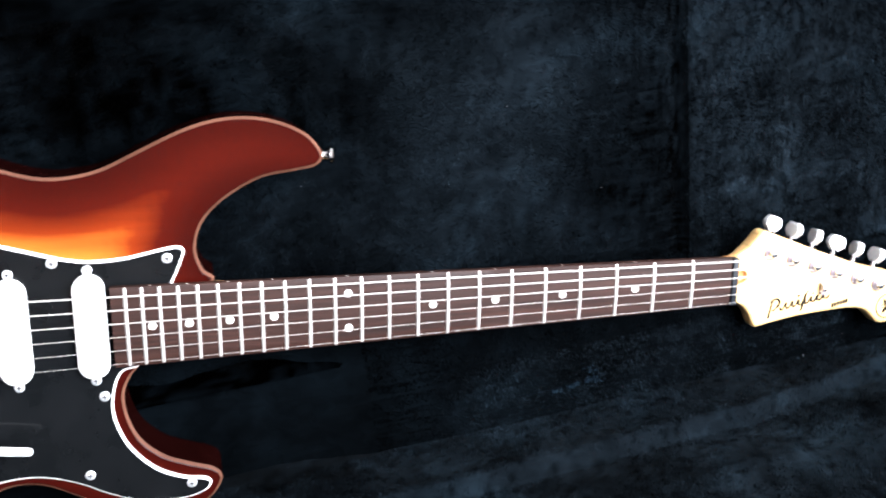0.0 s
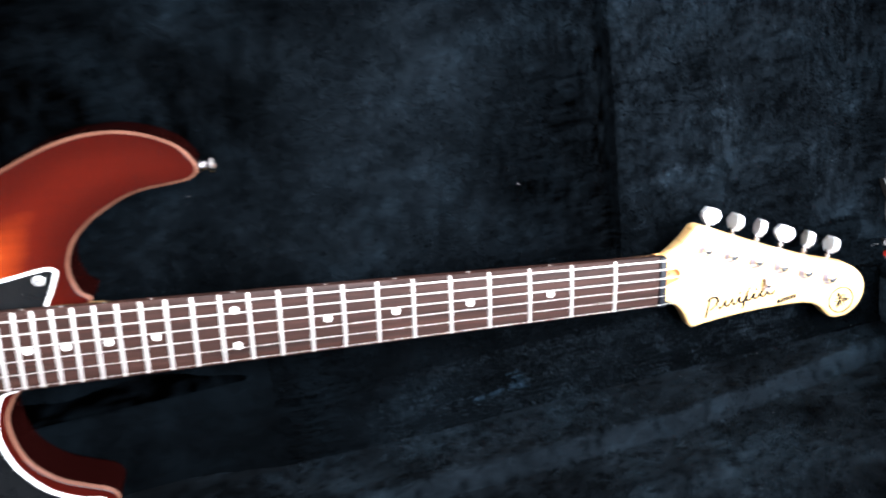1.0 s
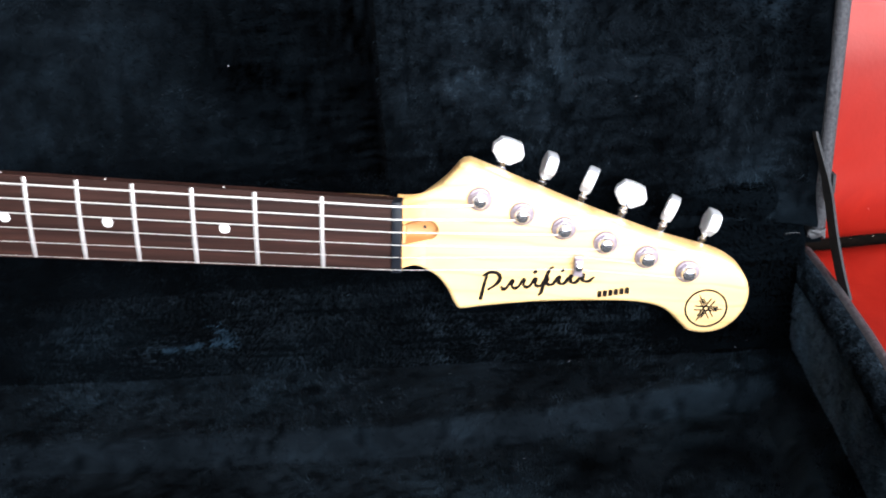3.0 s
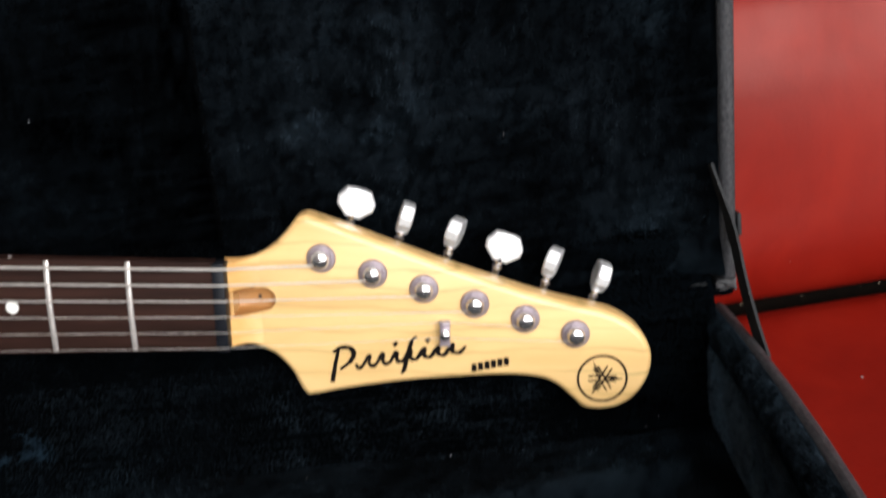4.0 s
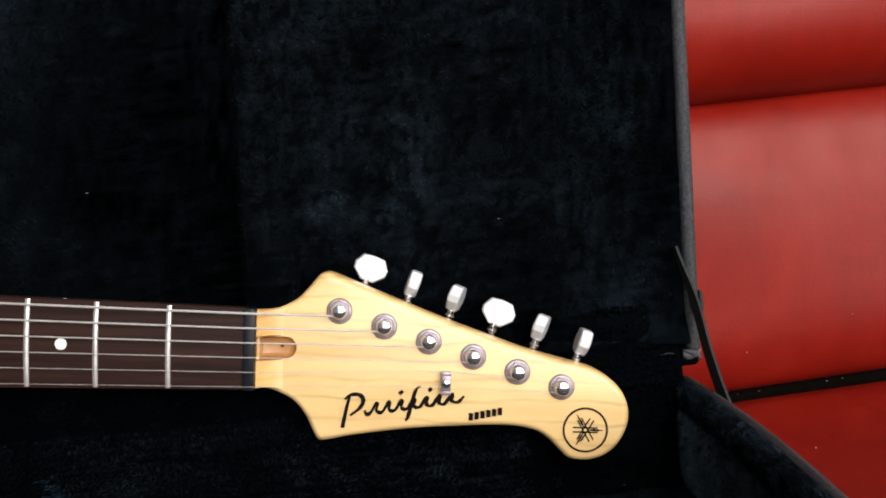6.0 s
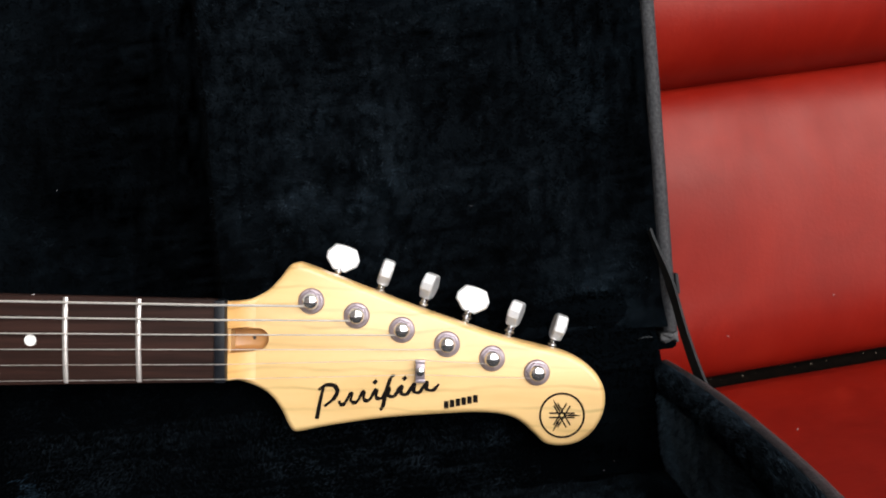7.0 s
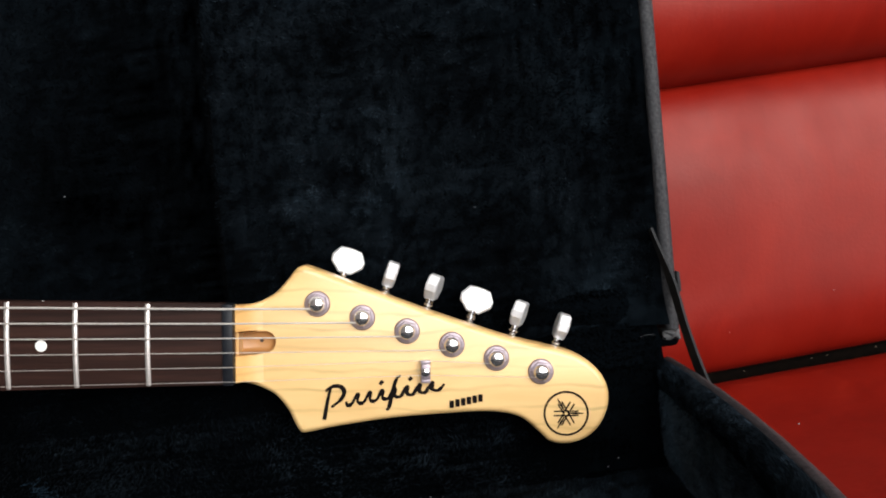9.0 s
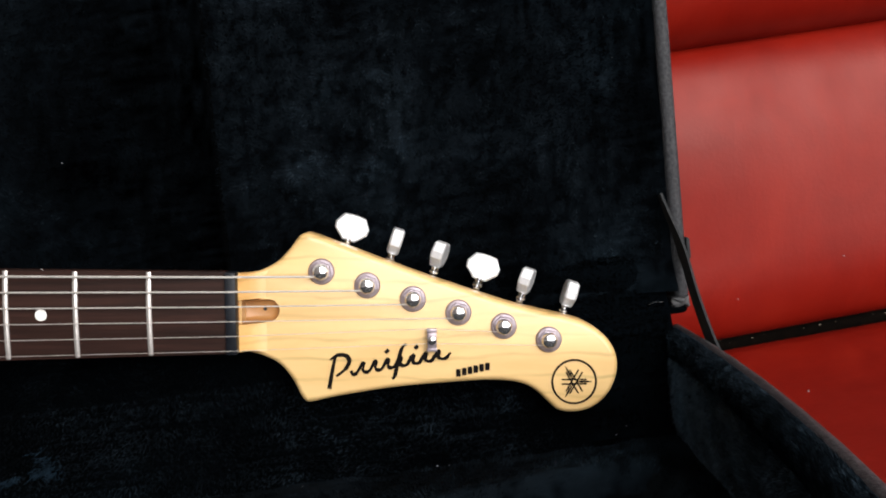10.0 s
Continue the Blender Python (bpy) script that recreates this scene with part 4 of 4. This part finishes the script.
stroke([(0.0, -4.6), (1.0, 0.6), (2.0, 5.6), (3.4, 11.2)], (1.7, 1.5, 1.3))
stroke([(0.8, 9.4), (3.6, 11.2), (8.0, 10.6), (10.0, 7.6), (8.2, 4.0), (3.6, 1.0)], (1.0, 1.6, 1.9, 1.7, 1.1))
# a run of joined slanted waves, ending in a flick, and one long slanted tail through them
wave = [(10.8, 2.6)]
for k in range(7):
    x = 12.2 + 6.15 * k
    wave += [(x - 0.6, 0.7), (x + 1.4, 1.0), (x + 4.0, 5.0), (x + 5.0, 4.6), (x + 4.3, 2.0)]
wave += [(56.0, 0.6), (57.6, 1.2), (59.6, 3.2)]
stroke(wave, [1.15, 1.7, 1.2, 1.5, 1.0] * 8)
stroke([(38.0, 11.0), (36.0, 9.8), (34.0, 4.0), (32.2, -3.4), (30.8, -5.0)], (1.0, 1.6, 1.7, 1.2))
stroke([(27.6, 8.4), (29.3, 9.8)], (1.5,))
stroke([(42.0, 8.0), (43.6, 9.3)], (1.5,))

maker = new("small_mark")
maker.parent = headstock
tagged(maker, "row of small dark bars in place of lettering")
for i in range(6):
    x = 0.1083 + 0.00285 * i
    z = -0.0343 + 0.0006 * i
    b = one_box(x, HF - 0.0003, z, x + 0.0023, HF + 0.0001, z + 0.0037)
    part("bar", b, INK, maker, smooth=False)
emblem = new("round_emblem")
emblem.parent = headstock
tagged(emblem, "thin dark ring around crossed bars")
EC = (0.1664, -0.0375)
ring = [(EC[0] + 0.0108 * math.cos(a), EC[1] + 0.0108 * math.sin(a)) for a in span(0, 2 * math.pi, 48)]
part("ring", ribbon(ring, [0.0010]), INK, emblem, smooth=False)
for a in (0, 60, 120):
    c, s = math.cos(radians(a)), math.sin(radians(a))
    for o in (-0.0011, 0.0011):
        part("bar", ribbon([(EC[0] - 0.0062 * c - o * s, EC[1] - 0.0062 * s + o * c), (EC[0] + 0.0062 * c - o * s, EC[1] + 0.0062 * s + o * c)], [0.0007]), INK, emblem, smooth=False)
for a in (0, 120, 240):
    c, s = math.cos(radians(a)), math.sin(radians(a))
    part("point", ribbon([(EC[0] + r * c, EC[1] + r * s) for r in (0.0018, 0.0045, 0.0065, 0.0088)], [0.0005, 0.0011, 0.0008, 0.0003]), INK, emblem, smooth=False)

# ---- pile, lint and crumbs ----
c0 = -BOTTOM
LL = LZ0 + 0.022


def lid_nap_shade(x0):
    """Tone of the lid's pile: combed flat in patches and streaks, with shade painted in."""
    def f(u, v):
        x, z = u + x0, v + LL
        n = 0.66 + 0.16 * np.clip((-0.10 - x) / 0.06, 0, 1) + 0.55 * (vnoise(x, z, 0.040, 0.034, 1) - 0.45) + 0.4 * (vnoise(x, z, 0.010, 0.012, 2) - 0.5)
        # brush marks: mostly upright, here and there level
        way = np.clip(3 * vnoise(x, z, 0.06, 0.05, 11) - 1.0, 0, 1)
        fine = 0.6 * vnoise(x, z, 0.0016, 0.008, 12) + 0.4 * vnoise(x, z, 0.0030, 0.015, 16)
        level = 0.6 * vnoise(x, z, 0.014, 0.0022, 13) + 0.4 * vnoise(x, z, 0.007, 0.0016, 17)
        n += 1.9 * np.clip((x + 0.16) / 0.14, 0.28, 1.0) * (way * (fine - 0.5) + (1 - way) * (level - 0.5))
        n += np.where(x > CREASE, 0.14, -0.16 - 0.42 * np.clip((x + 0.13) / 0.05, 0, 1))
        # flat, pale fields; the dark left side is shade painted in
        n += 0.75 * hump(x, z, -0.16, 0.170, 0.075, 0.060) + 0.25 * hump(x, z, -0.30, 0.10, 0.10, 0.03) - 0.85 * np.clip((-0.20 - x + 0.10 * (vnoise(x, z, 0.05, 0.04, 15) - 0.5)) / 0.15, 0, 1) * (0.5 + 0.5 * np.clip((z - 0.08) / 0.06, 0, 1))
        # the crease's shade painted as a dark band, with a darker field beside it
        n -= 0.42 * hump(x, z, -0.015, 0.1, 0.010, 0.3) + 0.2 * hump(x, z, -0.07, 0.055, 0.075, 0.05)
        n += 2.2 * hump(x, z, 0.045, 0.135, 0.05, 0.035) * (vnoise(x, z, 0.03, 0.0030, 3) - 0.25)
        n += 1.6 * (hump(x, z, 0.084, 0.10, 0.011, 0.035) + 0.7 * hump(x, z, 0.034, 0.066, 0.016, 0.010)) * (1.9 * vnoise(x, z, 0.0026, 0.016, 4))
        # shade beside the end wall painted in; darker towards the top right
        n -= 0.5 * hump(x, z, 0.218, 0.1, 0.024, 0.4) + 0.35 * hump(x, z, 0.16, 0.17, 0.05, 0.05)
        # shade under the neck, next to the body, painted in
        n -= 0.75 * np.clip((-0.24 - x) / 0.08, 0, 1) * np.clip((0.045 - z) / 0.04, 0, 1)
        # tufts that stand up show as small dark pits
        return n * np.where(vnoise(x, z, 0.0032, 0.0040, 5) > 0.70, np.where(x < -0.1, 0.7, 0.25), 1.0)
    return f


def floor_nap_shade(u, v):
    x, y = u - 0.55, v - 0.22
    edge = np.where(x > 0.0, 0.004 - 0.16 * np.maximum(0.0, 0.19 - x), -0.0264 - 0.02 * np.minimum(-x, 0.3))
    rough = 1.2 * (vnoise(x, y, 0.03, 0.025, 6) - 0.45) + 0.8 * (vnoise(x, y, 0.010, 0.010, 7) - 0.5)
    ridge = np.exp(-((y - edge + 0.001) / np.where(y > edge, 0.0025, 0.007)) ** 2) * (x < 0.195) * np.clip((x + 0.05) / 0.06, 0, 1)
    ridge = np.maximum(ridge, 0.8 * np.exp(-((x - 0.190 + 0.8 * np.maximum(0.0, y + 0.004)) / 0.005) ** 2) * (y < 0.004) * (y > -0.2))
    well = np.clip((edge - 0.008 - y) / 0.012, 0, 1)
    # lit ridge, and shade in the corner and under the neck, painted in
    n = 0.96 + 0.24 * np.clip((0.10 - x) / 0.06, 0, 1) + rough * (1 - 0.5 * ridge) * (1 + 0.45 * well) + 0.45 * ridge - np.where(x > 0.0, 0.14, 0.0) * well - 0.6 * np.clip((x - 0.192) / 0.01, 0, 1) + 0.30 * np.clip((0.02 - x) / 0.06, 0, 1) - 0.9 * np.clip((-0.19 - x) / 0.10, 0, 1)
    # pale line painted as a lit seam where the ledge meets the padding
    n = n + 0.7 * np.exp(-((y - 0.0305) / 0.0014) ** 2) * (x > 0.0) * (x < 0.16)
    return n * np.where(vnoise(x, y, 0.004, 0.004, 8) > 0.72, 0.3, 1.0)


def wall_nap_shade(k, seed):
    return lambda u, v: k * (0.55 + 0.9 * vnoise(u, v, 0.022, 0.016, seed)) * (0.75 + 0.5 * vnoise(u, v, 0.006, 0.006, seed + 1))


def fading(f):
    """Tone darkened towards both ends: shade of the far corner and under the neck painted in."""
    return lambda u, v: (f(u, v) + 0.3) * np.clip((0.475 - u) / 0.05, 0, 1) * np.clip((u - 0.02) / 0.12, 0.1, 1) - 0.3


def nap_shaded(ob, f):
    """Give the cloth under the pile the same tone, painted light and shade included."""
    me = ob.data
    co = np.empty(3 * len(me.vertices), np.float32)
    me.vertices.foreach_get("co", co)
    co = co.reshape(-1, 3)
    me.attributes.new("nap_shade", 'FLOAT', 'POINT').data.foreach_set("value", np.clip(f(co), -0.2, 9.0).astype(np.float32))


nap_shaded(lid_cloth, lambda co: 0.45 * lid_nap_shade(0.0)(co[:, 0] - SHEAR * (co[:, 2] - c0 - LZ0), co[:, 2] - c0 - LL))
# far end's upright face much paler: light painted into the cloth's tone
nap_shaded(end_cloth, lambda co: np.where(co[:, 2] < RIM - ROLL + c0, 7.0, 1.2) * (0.6 + 0.8 * vnoise(co[:, 1], co[:, 2], 0.012, 0.010, 61)))
nap_shaded(floor_cloth, lambda co: 0.55 * floor_nap_shade(co[:, 0] + 0.55, co[:, 1] + 0.22))


def tipped(x, y, z):
    return (x + SHEAR * (z - c0 - LZ0), panel_y(x, z - c0) + 0.0004, z)


fur("panel_plush", (-0.60, PANEL + 0.0005, LL + c0), (1, 0, 0), (0, 0, 1), (0, -1, 0), 0.586, 0.27, 210000, 0.0030, 0.00055, 0.95, PLUSH, lid, 3, drape=tipped, nap_shade=lid_nap_shade(-0.60), comb=-0.7)
fur("panel_plush", (-0.0105, PANEL - STEP + 0.0005, LL + c0), (1, 0, 0), (0, 0, 1), (0, -1, 0), 0.2295, 0.28, 110000, 0.0030, 0.00055, 0.9, PLUSH, lid, 4, drape=tipped, nap_shade=lid_nap_shade(-0.0105))
fur("floor_plush", (-0.55, -0.22, FLOOR + c0), (1, 0, 0), (0, 1, 0), (0, 0, 1), 0.76, 0.255, 230000, 0.0029, 0.00055, 0.95, PLUSH, base, 5, drape=lambda x, y, z: (x, y, floor_z(x, y) - 0.0005 + c0), nap_shade=floor_nap_shade)
fur("back_plush", (-0.30, PAD_Y + 0.001, FLOOR + c0), (1, 0, 0), (0, 0, 1), (0, -1, 0), 0.515, 0.056, 52000, 0.0029, 0.0005, 0.9, PLUSH, base, 8, nap_shade=fading(wall_nap_shade(1.40, 21)),
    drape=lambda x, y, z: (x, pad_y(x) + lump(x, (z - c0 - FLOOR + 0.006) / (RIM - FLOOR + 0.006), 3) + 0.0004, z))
fur("hinge_plush", (-0.30, 0.0, RIM - 0.002 + c0), (1, 0, 0), (0, 0, 1), (0, -1, 0), 0.516, 0.062, 52000, 0.0029, 0.0005, 0.9, PLUSH, base, 10, nap_shade=fading(wall_nap_shade(0.40, 31)),
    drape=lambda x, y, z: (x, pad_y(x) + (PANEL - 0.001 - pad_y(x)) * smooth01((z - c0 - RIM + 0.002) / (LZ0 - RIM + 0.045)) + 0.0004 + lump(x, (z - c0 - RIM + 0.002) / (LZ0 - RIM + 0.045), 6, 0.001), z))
onto = lambda x, y, z: (lambda q: (q.x, q.y, q.z + c0))(warp(x, y, z - c0))


def on_end(x, y, z):
    s = 0.7 * (z - c0 - FLOOR + 0.004) / (RIM - ROLL - FLOOR + 0.004)
    q = end_face(y, s)
    return onto(q[0] - 0.0003, q[1], q[2] + c0)


def on_roll(x, y, z):
    q = end_face(y, 0.7 + 0.3 * (z - c0 - RIM + ROLL) / ROLL)
    return onto(q[0] - 0.0002, q[1], q[2] + c0)


# the far end's pile carries the same painted light
fur("end_plush", (INX, -0.30, FLOOR + c0), (0, 1, 0), (0, 0, 1), (-1, 0, 0), 0.345, RIM - ROLL - FLOOR, 42000, 0.0018, 0.0005, 0.9, PLUSH, base, 9, drape=on_end, nap_shade=lambda u, v: 7.0 + 2.6 * wall_nap_shade(2.4, 41)(u, v))
fur("rim_plush", (INX, -0.30, RIM - ROLL + c0), (0, 1, 0), (0, 0, 1), (-0.7, 0, 0.7), 0.345, ROLL, 26000, 0.0022, 0.0006, 0.9, PLUSH, base, 14, drape=on_roll, nap_shade=wall_nap_shade(2.2, 51))

# a worn, paler streak in the lining behind the neck
def streak(u, v, rng):
    a = np.exp(-((v - 0.008 - 0.12 * (u - 0.02)) / 0.0012) ** 2) * (u < 0.046) * (0.5 + 0.5 * np.sin(u * 400))
    b = np.exp(-((u - 0.041 + 0.25 * (v - 0.01)) / 0.0045) ** 2) * np.exp(-((v - 0.012) / 0.006) ** 2) * (v > 0.006)
    return rng.random(len(u)) < np.maximum(a, b * 0.4)


fur("worn_patch", (-0.150, PAD_Y - 0.0022, -0.0835 + c0), (1, 0, 0), (0, 0, 1), (0, -1, 0), 0.052, 0.030, 16000, 0.0028, 0.00046, 1.0, WORN, base, 12, streak, "paler worn streak of blue pile")


def specks(name, spots, size, mat, label, seed, category):
    """Tiny uneven flecks as one loose mesh."""
    rnd = random.Random(seed)
    verts, faces = [], []
    for x, y, z, k in spots:
        o = len(verts)
        r = size * k
        for d in ((1, 0, 0), (-1, 0, 0), (0, 1, 0), (0, -1, 0), (0, 0, 1), (0, 0, -1)):
            verts.append((x + d[0] * r * rnd.uniform(0.6, 1.5), y + d[1] * r * rnd.uniform(0.5, 0.9), z + d[2] * r * rnd.uniform(0.4, 1.0)))
        for f in ((0, 2, 4), (2, 1, 4), (1, 3, 4), (3, 0, 4), (2, 0, 5), (1, 2, 5), (3, 1, 5), (0, 3, 5)):
            faces.append(tuple(o + q for q in f))
    ob = raw_part(name, verts, faces, mat, None, smooth=False)
    ob.matrix_world = FRAME
    return tagged(ob, label, category, kind="stuff")


LF = PANEL - 0.005
specks("lint_fleck", [(-0.0855, LF, 0.083, 1.2), (-0.327, LF, 0.1235, 1.2), (-0.16, LF, 0.16, 0.6), (0.05, LF, 0.19, 0.5), (0.13, LF, 0.05, 0.6), (0.205, LF - 0.004, 0.10, 0.6),
                      (0.2155, 0.027, -0.082, 1.3), (0.181, PAD_Y - 0.006, -0.092, 1.0), (0.187, PAD_Y - 0.006, -0.088, 0.6), (0.088, PAD_Y - 0.006, -0.096, 1.1), (0.094, PAD_Y - 0.006, -0.0965, 0.7),
                      (0.02, 0.02, -0.094, 0.6), (0.128, PAD_Y - 0.006, -0.083, 0.6), (0.06, -0.05, -0.103, 0.6)],
       0.00042, LINT, "small pale flecks of lint on the plush", 5, "lint")
crumb_rng = random.Random(21)
crumbs = []
for k in range(34):
    x = 0.245 + 0.011 * k + crumb_rng.uniform(-0.004, 0.004)
    crumbs.append((x, BACK + 0.0185, roll_z(x, SEAM0) - H - 0.0030 + crumb_rng.uniform(-0.0018, 0.0018), crumb_rng.uniform(0.25, 1.0)))
specks("crumb", crumbs, 0.00075, CRUMB, "pale crumbs lying in the crack of the sofa", 9, "crumbs")
# stray specks on the leather: on the back roll, and on the seat
def on_back(x, z):
    k = min(abs(z - (SEAM0 + SEAM1) / 2 + H) / ((SEAM1 - SEAM0) / 2 * 1.02), 1.0) ** (1 / 0.62)
    return (x, roll_y(x, z + H, math.sqrt(1 - k * k), BULGE, 0.003) - 0.0003, roll_z(x, z + H) - H)


dust = [(*on_back(x, z), k) for x, z, k in ((0.275, -0.041, 0.8), (0.338, -0.026, 1.2), (0.372, -0.018, 0.7), (0.41, 0.012, 0.6))]
dust += [(x, y, seat_top(x, y) - H + 0.0003, k) for x, y, k in ((0.290, 0.050, 1.2), (0.33, 0.02, 0.6), (0.36, 0.085, 0.7))]
specks("dust_speck", dust, 0.0006, LINT, "tiny pale specks of dust on red leather", 12, "dust")
